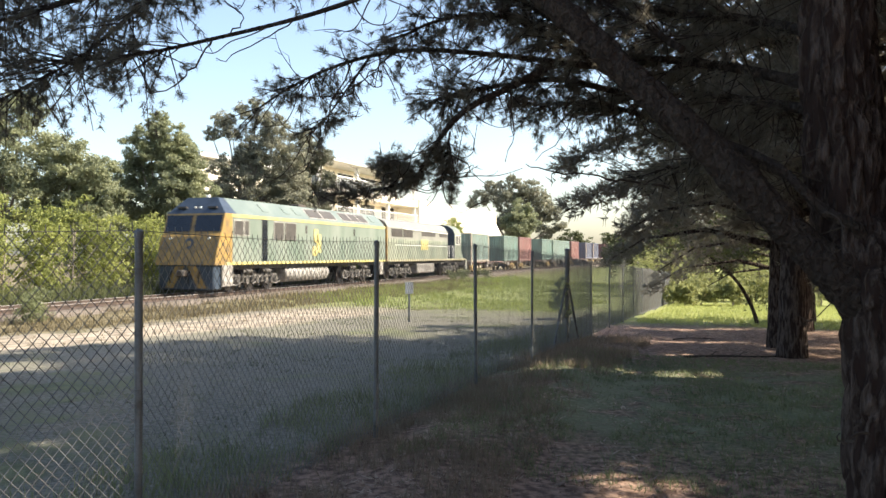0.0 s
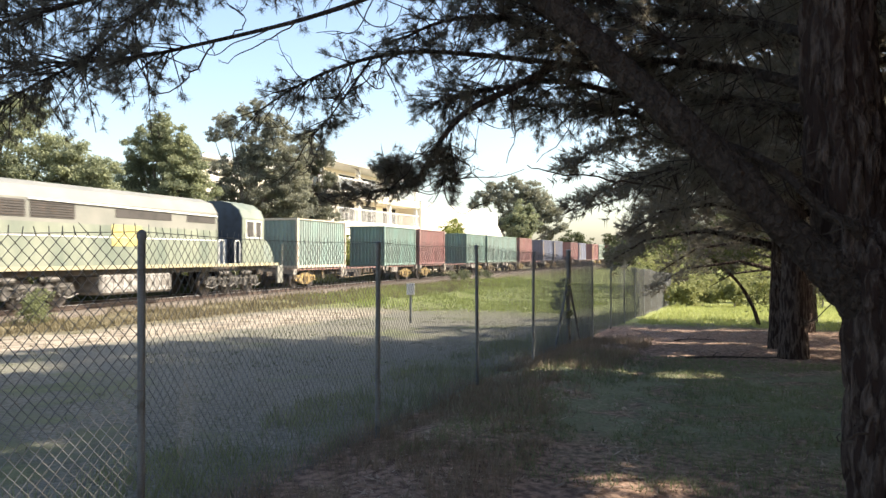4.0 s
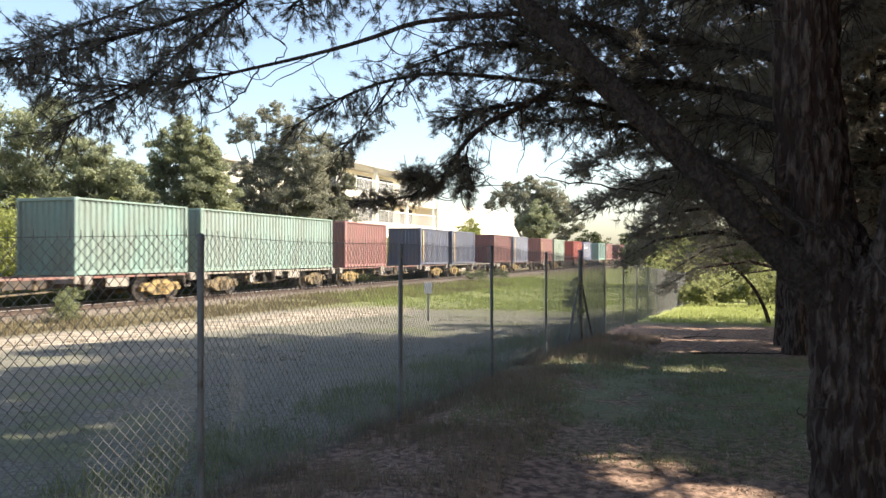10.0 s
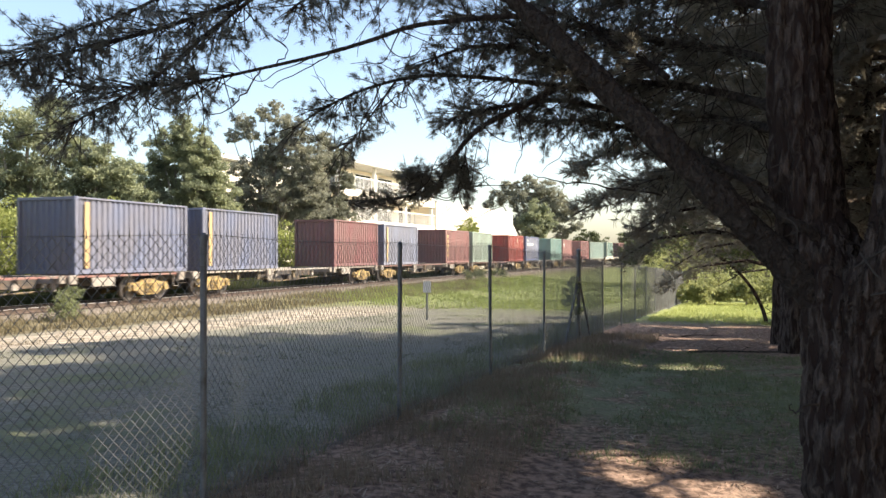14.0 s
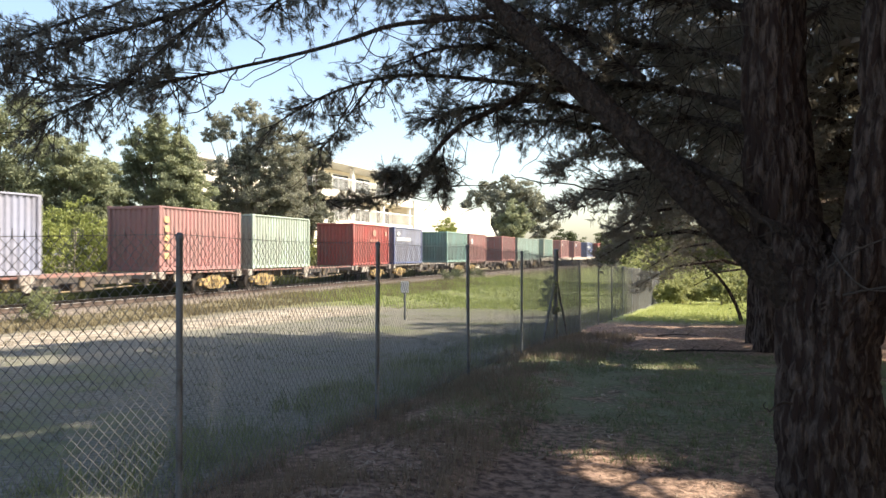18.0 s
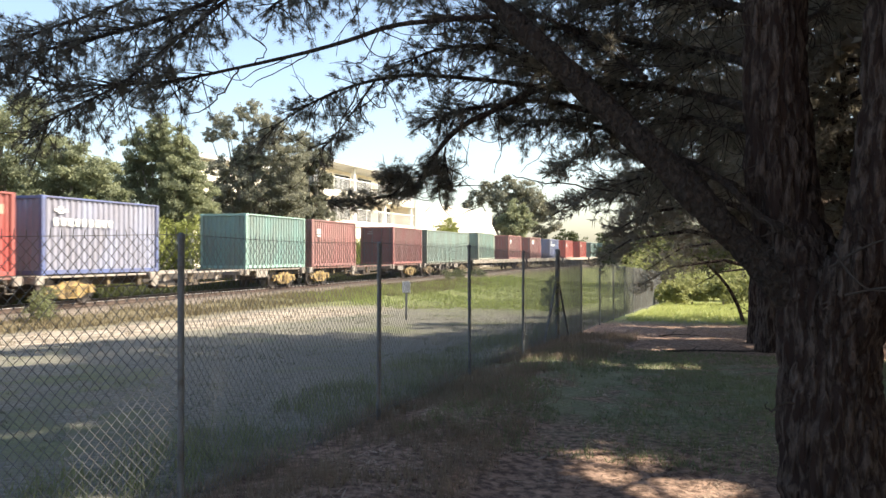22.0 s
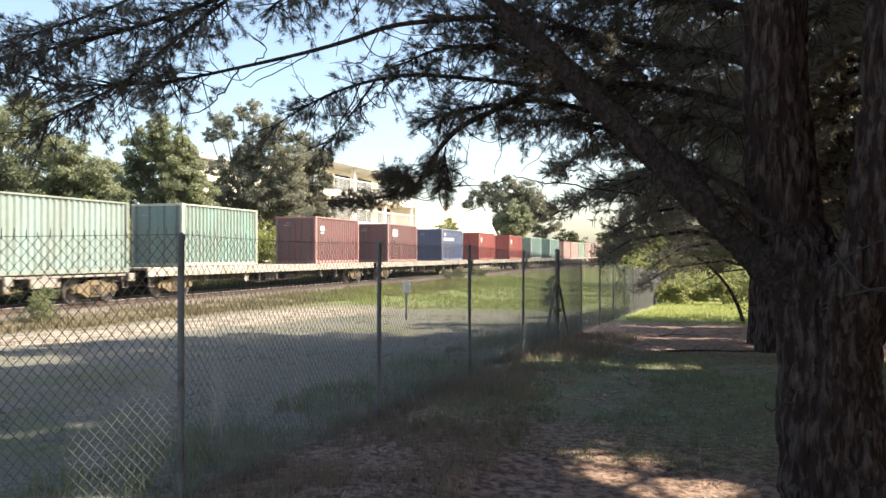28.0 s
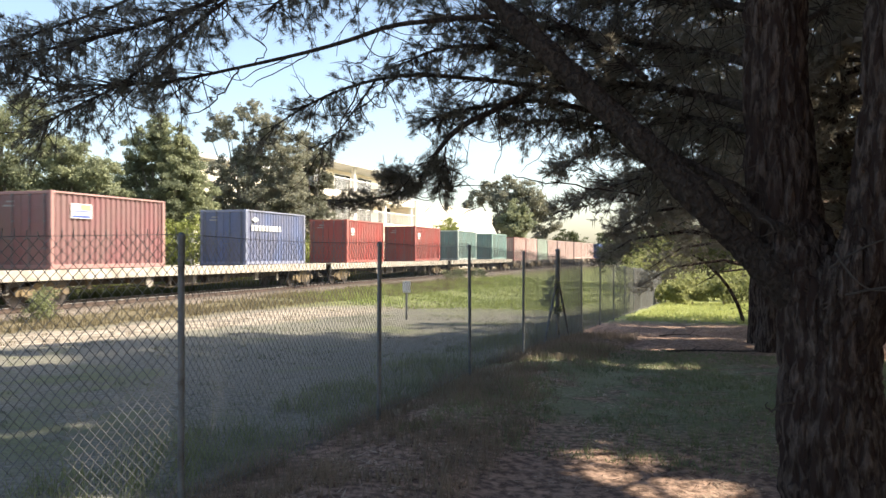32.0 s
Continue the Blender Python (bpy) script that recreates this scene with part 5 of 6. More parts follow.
def build_near_pine():
    tree = thing("pine_tree", "old dark pine with forked trunk and drooping needled branches", "tree")
    for i, (pts, r0, r1) in enumerate(NEAR_TREE["stems"]):
        fine, radii = rough_limb(pts, r0, r1, i)
        dense, rad = [], []
        for a in range(len(fine) - 1):
            for t in (0, 0.25, 0.5, 0.75):
                dense.append(fine[a].lerp(fine[a + 1], t)), rad.append(radii[a] * (1 - t) + radii[a + 1] * t)
        dense.append(fine[-1]), rad.append(radii[-1])
        sides = 150 if i != 1 else 64
        s = Solid().tube(dense, rad, sides)
        for j, p in enumerate([Vector(q) for q in s.v]):
            ring = dense[min(j // sides, len(dense) - 1)]
            out = (p - ring).normalized()
            warp = 0.05 * noise.noise((p.x * 5, p.y * 5, p.z * 3))
            cell = noise.voronoi((p.x * 15 + 12 * warp, p.y * 15, p.z * 3.2 + 9 * warp))[0]
            plate = min(1.0, (cell[1] - cell[0]) * 3.2)          # raised plates with furrows between them
            size = 1.0 if i != 1 else 0.45
            lift = 0.030 * size * (plate - 0.6) + 0.022 * noise.noise((p.x * 4, p.y * 4, p.z * 2.2 + 7)) + 0.010 * size * noise.noise((p.x * 34, p.y * 34, p.z * 13))
            s.v[j] = tuple(p + out * lift)
        part("trunk" if i in (0, 2, 3) else "limb", s, BARK if i != 1 else LIMB_BARK, tree, smooth=True)
    cs, ws = [], []
    for i, (pts, r0, r1, reach, count, start) in enumerate(NEAR_TREE["boughs"]):
        fine, radii = rough_limb(pts, r0 * 0.74, r1 * 0.8, 10 + i)
        s = Solid().tube(fine, radii, 8)
        c, w, twigs = tufts_along(fine, reach, count, 0.2, start)
        for k, (p, m, t) in enumerate(twigs):
            s.tube([p, m, t], [0.005, 0.0035, 0.002], 4, False)
        part("branch", s, LIMB_BARK, tree)
        cs += c
        ws += w
        for k in range(9):
            a = fine[int(rng.integers(2, len(fine) - 1))]
            way = Vector(rng.normal(size=3))
            way.z = -abs(way.z) * 0.8 - 0.1
            way.normalize()
            chain, step = [a], rng.uniform(0.06, 0.13)
            for j in range(5):
                way = (way + Vector(rng.normal(size=3)) * 0.38 + Vector((0, 0, 0.10 * j))).normalized()
                chain.append(chain[-1] + way * step)
            curve, girth = rough_limb(chain, 0.0048, 0.0016, i + k)
            twig = Solid().tube(curve, girth, 5)
            for j in range(3):             # short hooked side shoots
                q = curve[int(rng.integers(4, len(curve) - 2))]
                w1 = (way + Vector(rng.normal(size=3)) * 0.9).normalized()
                w2 = (w1 + Vector(rng.normal(size=3)) * 0.6).normalized()
                twig.tube([q, q + w1 * step * 0.6, q + w1 * step * 0.6 + w2 * step * 0.5], [0.0026, 0.002, 0.0012], 4)
            part("bare_twig", twig, TWIG, tree)
    high, ways = [], []
    for i in range(34):           # the crown overhead, unseen and filled in to cast shade
        t = (i + 0.5) / 34
        zz = 4.3 + 8.0 * t
        ang = i * 2.4
        ln = 4.3 * (1 - t) ** 0.4 + 0.3
        a = Vector((2.05 + 0.12 * (i % 3), 5.1, zz))
        d = Vector((math.cos(ang), math.sin(ang), 0.0))
        q = [a, a + d * ln * 0.5 + Vector((0, 0, 0.12 * ln)), a + d * ln]
        s = Solid().tube(q, [0.06, 0.04, 0.012], 6)
        part("branch", s, BARK, tree)
        c, w, twigs = tufts_along(q, 0.7, 70, 0.1, 0.1)
        high += c
        ways += w
    for i in range(22):           # bare dead branches on the stems
        low = i % 4 != 0
        a = Vector((1.93 + 0.2 * rng.random(), 4.95, rng.uniform(1.6, 2.2) if low else rng.uniform(1.9, 3.2)))
        way = Vector((-1.0, rng.uniform(-0.35, 0.9), rng.uniform(-0.5, 0.35)))
        if low:
            way.x = rng.uniform(-0.8, 0.9)
        way.normalize()
        step = rng.uniform(0.03, 0.07) if low else rng.uniform(0.06, 0.12)
        chain = [a]
        for j in range(7):
            way = (way + Vector(rng.normal(size=3)) * (0.5 if low else 0.22) + Vector((0, 0, -0.05))).normalized()
            chain.append(chain[-1] + way * step)
        r = rng.uniform(0.004, 0.008)
        part("dead_branch", Solid().tube(chain, [r * (1 - 0.11 * j) for j in range(8)], 5), TWIG, tree)
    for pts in ([(2.02, 4.40, 1.58), (2.10, 4.22, 1.68), (2.24, 4.12, 1.74), (2.45, 4.05, 1.76)], [(2.03, 4.36, 1.66), (2.04, 4.22, 1.55), (2.10, 4.16, 1.48), (2.19, 4.12, 1.47)], [(2.08, 4.35, 1.44), (2.20, 4.15, 1.49), (2.40, 4.05, 1.50)]):
        fine, radii = rough_limb(pts, 0.007, 0.003, 4)
        part("dead_branch", Solid().tube(fine, radii, 6), CUT_WOOD, tree)
    for pts, r in NEAR_TREE["twigs"]:
        fine, radii = rough_limb(pts, r * 0.8, r * 0.35, 3)
        fine = [p + Vector(rng.normal(size=3)) * 0.008 for p in fine]
        part("dead_twig", Solid().tube(fine, radii, 6), TWIG, tree)
    keep = shading(high)
    high, ways = np.array(high)[keep], np.array(ways)[keep]
    # unseen needles, made broad to block the sun
    v, f = needle_tufts(np.array(high), 0.30, 13, np.array(ways), 0.9, 0.032)
    part("foliage", array_mesh("foliage", v, f, NEEDLE), NEEDLE, tree, "dark green pine needles overhead")
    v, f = needle_tufts(np.array(cs), 0.050, 30, np.array(ws), 1.0, 0.0017)
    part("foliage", array_mesh("foliage", v, f, NEEDLE_NEAR), NEEDLE_NEAR, tree, "dark green pine needles")


build_near_pine()


def pine(x, y, h, base, radius, seed, thick=0.28, lean=(0, 0), full=52, needle=0.27, width=0.024, blades=9, tufts=150):
    """A pine beside the path, seen in the row or added out of view: trunk, boughs and needle tufts."""
    local = np.random.default_rng(seed)
    tree = thing("pine_tree", "tall dark pine with rough bark and low spreading boughs", "tree", group="row of pines beside the path")
    z0 = ground_z(x, y)
    pts = [(x + lean[0] * t * h, y + lean[1] * t * h, z0 - 0.3 + t * (h + 0.3)) for t in (0, 0.05, 0.12, 0.25, 0.45, 0.7, 1.0)]
    fine, radii = rough_limb(pts, thick, 0.04, seed)
    part("trunk", Solid().tube(fine, radii, 14), BARK, tree, smooth=True)
    cs, ws = [], []
    for i in range(full):
        lim = Solid()
        t = (i + local.random()) / full
        zz = z0 + base + (h - base) * t
        ang = i * 2.4 + local.uniform(-0.5, 0.5)
        ln = radius * (1 - t) ** 0.4 * local.uniform(0.7, 1.1) + 0.4
        d = Vector((math.cos(ang), math.sin(ang), 0))
        p = Vector((x + lean[0] * (zz - z0), y + lean[1] * (zz - z0), zz))
        q = [p, p + d * ln * 0.4 + Vector((0, 0, 0.10 * ln)), p + d * ln * 0.75 + Vector((0, 0, 0.05 * ln)), p + d * ln + Vector((0, 0, -0.10 * ln))]
        lim.tube(q, [0.06 * (1 - t) + 0.02, 0.04, 0.025, 0.01], 6)
        n = int(tufts * ln / radius) + 8
        s = np.sqrt(local.random(n)) * 0.95 + 0.05
        line = np.array([tuple(p + d * ln * k + Vector((0, 0, 0.12 * ln * math.sin(k * 2.6) - 0.15 * ln * k * k))) for k in s])
        perp = np.array((-d.y, d.x, 0.0))
        wid = ln * 0.32 * np.sin(np.pi * np.clip(s, 0, 1) * 0.9 + 0.2)
        off = local.normal(size=(n, 1)) * 0.5 * wid[:, None] * perp + local.normal(size=(n, 3)) * np.array([0.08, 0.08, 0.09 * 1.3])
        cs.append(line + off)
        ws.append(off + np.array(tuple(d)) * 0.5)
        part("branch", lim, BARK, tree)
    cs, ws = np.concatenate(cs), np.concatenate(ws)
    keep = shading(cs)
    v, f = needle_tufts(cs[keep], needle, blades, ws[keep], 0.9, width)
    part("foliage", array_mesh("foliage", v, f, NEEDLE), NEEDLE, tree, "dark green pine needles")


ROW = Vector((2.25, 4.7))
for k, (q, off, h, base, r) in enumerate(((10.3, 0.13, 11.0, 2.2, 3.9), (12.0, 0.02, 10.5, 1.6, 3.5), (17.8, 0.9, 8.0, 1.2, 3.6), (23.5, 1.5, 7.0, 1.2, 3.5))):
    c = ROW + ALONG * q - ACROSS * off
    if k == 0:
        pine(c.x, c.y, h, base, r, 40, 0.28, needle=0.16, width=0.011, blades=13, tufts=240, full=70)
    else:
        pine(c.x, c.y, h, base, r, 40 + k, 0.24 if k == 1 else 0.30, needle=0.13, width=0.009, blades=12, tufts=210)
for k in (0, 2, 3, 4):       # second row to the right, mostly unseen, added for shade; two behind the camera
    c = ROW + ALONG * (-3.0 + 6.4 * k) - ACROSS * (5.6 + 1.2 * math.sin(k * 2.1))
    pine(c.x, c.y, (12.0, 0, 12.0, 11.0, 9.5)[k], 0.8 if k == 0 else 1.7, 4.2, 60 + k, 0.28, needle=0.2, width=0.019, blades=10, tufts=200)
pine(6.75, 14.2, 9.0, 2.0, 2.6, 69, 0.10, needle=0.16, width=0.012, blades=10, tufts=170, full=34)
# three unseen pines added to shade path and yard, needles widened
pine(9.4, 7.2, 14.5, 1.0, 4.2, 66, 0.26, needle=0.36, width=0.065, blades=8, tufts=200)
pine(9.3, 10.8, 13.5, 4.0, 3.8, 68, 0.26, needle=0.36, width=0.065, blades=8, tufts=200)
pine(8.4, 2.9, 11.0, 0.8, 3.4, 67, 0.26, needle=0.36, width=0.060, blades=8, tufts=130)
# the two behind the camera, added unseen
for k, (q, off) in enumerate(((-8.0, 1.0), (-14.0, 0.5))):
    c = ROW + ALONG * q - ACROSS * off
    pine(c.x, c.y, 12.0, 2.5, 4.0, 80 + k, 0.28, full=36)


def crown_tree(name, label, x, y, h, blobs, leaf, mat, count, trunk=0.25, droop=0.2, spread=0.85, bark=None, category="tree", group="", aspect=0.4, z=None):
    """A broad-leaved tree: trunk, limbs to every clump, and clumps of separate leaves. blobs: dx, dy, height, radius."""
    tree = thing(name, label, category, group=group)
    z0 = ground_z(x, y) if z is None else z
    low = min(b[2] - b[3] for b in blobs)
    top = max(b[2] for b in blobs)
    if trunk:
        fork = max(0.6, low * 0.7)
        pts = [(x, y, z0 - 0.2), (x + 0.1, y, z0 + fork * 0.5), (x - 0.05, y, z0 + fork), (x + 0.1, y, z0 + top * 0.8)]
        fine, radii = rough_limb(pts, trunk, trunk * 0.25, x)
        part("trunk", Solid().tube(fine, radii, 10), bark or GUM_BARK, tree, smooth=True)
        for dx, dy, bz, br in blobs:
            a = Vector((x, y, z0 + min(fork, bz * 0.6)))
            b = Vector((x + dx, y + dy, z0 + bz))
            limb = Solid().tube([a, a.lerp(b, 0.5) + Vector((0, 0, 0.12 * br)), b], [trunk * 0.4, trunk * 0.25, trunk * 0.06], 6)
            part("limb", limb, bark or GUM_BARK, tree)
    cs, outs = [], []
    area = sum(b[3] ** 2 for b in blobs)
    for dx, dy, bz, br in blobs:
        n_cl = max(8, int(34 * spread))
        dirs = unit(n_cl)
        for d in dirs:
            r = br * rng.uniform(0.45, 1.12)
            cc = np.array((x + dx, y + dy, z0 + bz)) + d * np.array((1, 1, 0.85)) * r
            k = max(6, int(count * br ** 2 / area / n_cl))
            e = unit(k) * (rng.random((k, 1)) ** 0.5) * br * rng.uniform(0.20, 0.40)
            cs.append(cc + e * np.array((1.1, 1.1, 0.7)))
            outs.append(np.tile(d, (k, 1)) * 0.4)
    v, f = leaf_quads(np.concatenate(cs), leaf, droop, aspect, np.concatenate(outs))
    part("crown", array_mesh("crown", v, f, mat), mat, tree, "crown of separate leaves with gaps")
    return tree


def random_blobs(n, wide, low, high, r0, r1, seed, peak=0.5):
    local = np.random.default_rng(seed)
    out = []
    for i in range(n):
        t = (i + local.random()) / n
        w = wide * (1 - abs(t - peak) * 0.9) * local.uniform(0.4, 1.0)
        a = local.uniform(0, 6.28)
        out.append((w * math.cos(a), w * math.sin(a) * 0.7, low + (high - low) * t, local.uniform(r0, r1)))
    return out


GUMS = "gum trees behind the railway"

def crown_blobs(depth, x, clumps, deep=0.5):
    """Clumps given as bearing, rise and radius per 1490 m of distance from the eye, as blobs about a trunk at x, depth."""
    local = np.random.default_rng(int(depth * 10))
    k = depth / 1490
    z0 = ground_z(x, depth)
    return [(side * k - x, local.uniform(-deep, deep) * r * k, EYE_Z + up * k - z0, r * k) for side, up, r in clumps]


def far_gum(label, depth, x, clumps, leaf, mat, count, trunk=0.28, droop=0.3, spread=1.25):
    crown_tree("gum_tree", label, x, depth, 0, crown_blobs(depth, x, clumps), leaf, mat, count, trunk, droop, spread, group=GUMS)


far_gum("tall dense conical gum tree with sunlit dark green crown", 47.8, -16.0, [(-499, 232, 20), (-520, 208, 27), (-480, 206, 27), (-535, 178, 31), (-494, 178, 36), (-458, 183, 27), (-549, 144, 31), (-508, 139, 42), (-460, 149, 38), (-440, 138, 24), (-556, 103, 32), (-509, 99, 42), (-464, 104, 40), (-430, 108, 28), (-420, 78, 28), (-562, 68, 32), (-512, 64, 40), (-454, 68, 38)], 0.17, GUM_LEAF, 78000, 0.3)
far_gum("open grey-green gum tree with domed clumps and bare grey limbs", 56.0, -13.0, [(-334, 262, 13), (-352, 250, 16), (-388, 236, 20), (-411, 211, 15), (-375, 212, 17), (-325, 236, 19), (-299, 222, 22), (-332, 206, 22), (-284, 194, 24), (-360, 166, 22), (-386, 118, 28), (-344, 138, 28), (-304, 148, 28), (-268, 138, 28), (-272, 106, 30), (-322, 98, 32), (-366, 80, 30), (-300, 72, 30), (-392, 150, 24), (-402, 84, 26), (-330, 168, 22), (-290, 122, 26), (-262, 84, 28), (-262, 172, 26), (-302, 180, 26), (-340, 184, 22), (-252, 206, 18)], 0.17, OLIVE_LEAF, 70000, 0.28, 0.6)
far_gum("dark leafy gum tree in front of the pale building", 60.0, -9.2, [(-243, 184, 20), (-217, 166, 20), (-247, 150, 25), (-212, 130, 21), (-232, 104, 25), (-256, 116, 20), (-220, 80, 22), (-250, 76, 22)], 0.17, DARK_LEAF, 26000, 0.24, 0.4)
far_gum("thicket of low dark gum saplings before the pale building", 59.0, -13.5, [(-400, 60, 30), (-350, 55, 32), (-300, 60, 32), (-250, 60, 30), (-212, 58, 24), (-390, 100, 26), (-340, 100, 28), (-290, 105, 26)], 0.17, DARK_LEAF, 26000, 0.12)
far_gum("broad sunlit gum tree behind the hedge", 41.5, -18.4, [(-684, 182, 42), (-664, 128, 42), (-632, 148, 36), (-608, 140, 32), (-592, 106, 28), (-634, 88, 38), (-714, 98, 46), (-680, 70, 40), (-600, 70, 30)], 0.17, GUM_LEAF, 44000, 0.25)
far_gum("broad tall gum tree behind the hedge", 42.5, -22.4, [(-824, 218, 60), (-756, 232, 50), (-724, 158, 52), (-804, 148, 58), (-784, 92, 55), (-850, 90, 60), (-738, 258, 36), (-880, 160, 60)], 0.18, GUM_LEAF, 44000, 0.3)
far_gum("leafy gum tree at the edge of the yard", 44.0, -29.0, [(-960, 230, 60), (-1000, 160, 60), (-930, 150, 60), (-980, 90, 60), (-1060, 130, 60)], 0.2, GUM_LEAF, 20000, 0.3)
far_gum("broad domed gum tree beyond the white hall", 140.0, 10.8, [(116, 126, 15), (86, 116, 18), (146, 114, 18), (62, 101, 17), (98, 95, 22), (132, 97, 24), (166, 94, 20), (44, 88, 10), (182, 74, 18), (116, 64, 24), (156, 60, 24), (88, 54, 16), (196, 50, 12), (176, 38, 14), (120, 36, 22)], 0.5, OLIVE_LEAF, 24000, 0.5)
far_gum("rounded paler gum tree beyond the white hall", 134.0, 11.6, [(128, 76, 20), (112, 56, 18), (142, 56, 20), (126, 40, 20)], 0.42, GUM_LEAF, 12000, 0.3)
crown_tree("garden_bush", "round yellow-green bush against the white wall", 0.5, 94.0, 5.5, random_blobs(7, 1.1, 2.6, 5.3, 0.9, 1.2, 10, 0.4), 0.24, HEDGE_LEAF, 7000, 0.12, category="bush")

# the hedge behind the track
for k in range(20):
    x, y, a = track(-32 + 3.7 * k)
    hh = 4.35 + 0.25 * math.sin(k * 2.7) - 0.10 * max(0, k - 8)
    x, y = x - 4.6 * math.cos(a), y + 4.6 * math.sin(a)
    crown_tree("hedge_shrub", "dense yellow-green shrub behind the railway", x, y, hh, [(0.8 * math.sin(i * 2.1 + k) + 0.35 * (i % 3 - 1), 0.8 * math.cos(i * 2.1 + k) + 0.9 * (i % 3 - 1), 0.55 + (hh - 1.25) * i / 10, 0.98 + 0.18 * math.sin(i * 5 + k)) for i in range(11)], 0.16, HEDGE_LEAF, 10000, 0.06, group="shrubs behind the railway", category="bush")

# far woods at the end of the line
for k, (x, y, h, w) in enumerate(((24, 165, 6.4, 6), (33, 160, 6.0, 6), (42, 170, 8, 8), (16, 190, 6.8, 7), (52, 150, 11, 9), (62, 140, 12, 10), (33, 105, 6.5, 5), (40, 96, 7, 6), (26.5, 128, 5.0, 4.5), (18.2, 68, 7, 4), (22, 66, 8, 5), (26, 66, 9, 7), (31, 74, 9, 7), (-45, 110, 14, 12), (-60, 95, 15, 12), (-30, 120, 12, 12))):
    crown_tree("distant_tree", "distant olive-green tree at the end of the line", x, y, h, random_blobs(11, w * 0.7, 1.0, h * 0.85, w * 0.22, w * 0.36, 90 + k, 0.35), 0.55 if y > 90 else 0.26, FAR_LEAF, 5500 if y > 90 else 12000, 0.3, group="distant trees")

# shrubs in the sunlit clearing past the end of the fence
for k, (x, y, h, w) in enumerate(((9.9, 41.0, 1.0, 1.0), (11.0, 40.0, 1.1, 1.2), (12.2, 41.5, 1.2, 1.3), (13.4, 40.5, 1.3, 1.3), (11.8, 45.0, 1.3, 1.6), (14.0, 47.5, 1.4, 2.0), (16.5, 46.0, 1.8, 2.0), (18.2, 42.0, 2.6, 1.8), (13.2, 52.0, 2.6, 2.6), (18.5, 52.0, 3.2, 3.0), (22.5, 50.0, 4.0, 3.4), (24.0, 58.0, 5.5, 4.0), (15.5, 60.0, 4.0, 3.6))):
    crown_tree("clearing_shrub", "sunlit yellow-green shrub in the clearing", x, y, h, random_blobs(7, w * 0.7, 0.4, h * 0.8, w * 0.3, w * 0.45, 120 + k, 0.3), 0.15, MEADOW_LEAF, 4500, 0.05, group="shrubs in the clearing", category="bush")
# a thin tree that leans over the clearing
leaner = thing("leaning_tree", "thin dark leaning tree at the edge of the clearing", "tree")
fine, radii = rough_limb([(8.60, 24.0, -0.45), (8.42, 24.0, 0.15), (8.10, 24.0, 0.75), (7.65, 24.0, 1.25), (7.10, 23.9, 1.62), (6.5, 23.8, 1.80)], 0.062, 0.02, 5)
part("trunk", Solid().tube(fine, radii, 10), BARK, leaner, smooth=True)
cs = np.concatenate([np.array(c) + rng.normal(size=(420, 3)) * np.array((0.34, 0.30, 0.16)) for c in ((7.6, 24.0, 1.65), (7.0, 23.9, 1.85), (6.4, 23.8, 1.90), (8.1, 24.1, 1.70), (5.9, 23.7, 1.75), (8.7, 24.2, 0.45))])
v, f = leaf_quads(cs, 0.10, 0.3)
part("crown", array_mesh("crown", v, f, SHRUB_LEAF), SHRUB_LEAF, leaner, "thin green crown of small leaves")
# fallen branches across the path
for pts, r in (([(3.75, 14.1, 0.0), (4.35, 14.2, 0.02), (4.85, 14.0, 0.03), (5.35, 14.2, 0.02)], 0.020), ([(4.6, 17.9, 0.0), (5.0, 18.1, 0.03), (5.5, 18.0, 0.02)], 0.014)):
    log = thing("fallen_branch", "bare grey fallen pine branch lying on the litter", "branch", group="fallen branches on the path")
    fine, radii = rough_limb([(x, y, ground_z(x, y) + 0.02 + z) for x, y, z in pts], r, r * 0.4, pts[0][0])
    part("stem", Solid().tube(fine, radii, 8), LIMB_BARK, log, smooth=True)
    for k in (3, 6):
        q = fine[k]
        part("side_twig", Solid().tube([q, q + Vector((0.12, 0.10, 0.06)), q + Vector((0.22, 0.22, 0.03))], [r * 0.4, r * 0.3, r * 0.15], 5), LIMB_BARK, log)
# a straggly climber on the braced fence post
vx, vy, vz = fence_point(4)
crown_tree("climbing_weed", "straggly dark climber on the braced fence post", vx - 0.10, vy - 0.08, 1.3, [(-0.05, 0, 0.95, 0.16), (0.02, -0.04, 1.12, 0.15), (-0.12, 0, 0.75, 0.12), (0.05, 0, 0.6, 0.10)], 0.06, GUM_LEAF, 420, 0.012, category="plant", z=vz)
# green weed at the edge of the track bed
for k, (s, off, h) in enumerate(((-5.0, 2.9, 1.15), (-5.7, 3.1, 0.8), (35, 3.0, 0.8), (37, 3.2, 0.9), (39, 3.0, 0.7), (42, 3.4, 0.8), (45, 3.1, 0.6))):
    x, y, a = track(s)
    x, y = x + off * math.cos(a), y - off * math.sin(a)
    crown_tree("trackside_weed", "leafy green weed beside the rails", x, y, h, random_blobs(5, 0.45, 0.15, h * 0.8, 0.22, 0.34, 150 + k, 0.3), 0.07, GRASS, 1900, 0, group="trackside weeds", category="plant")


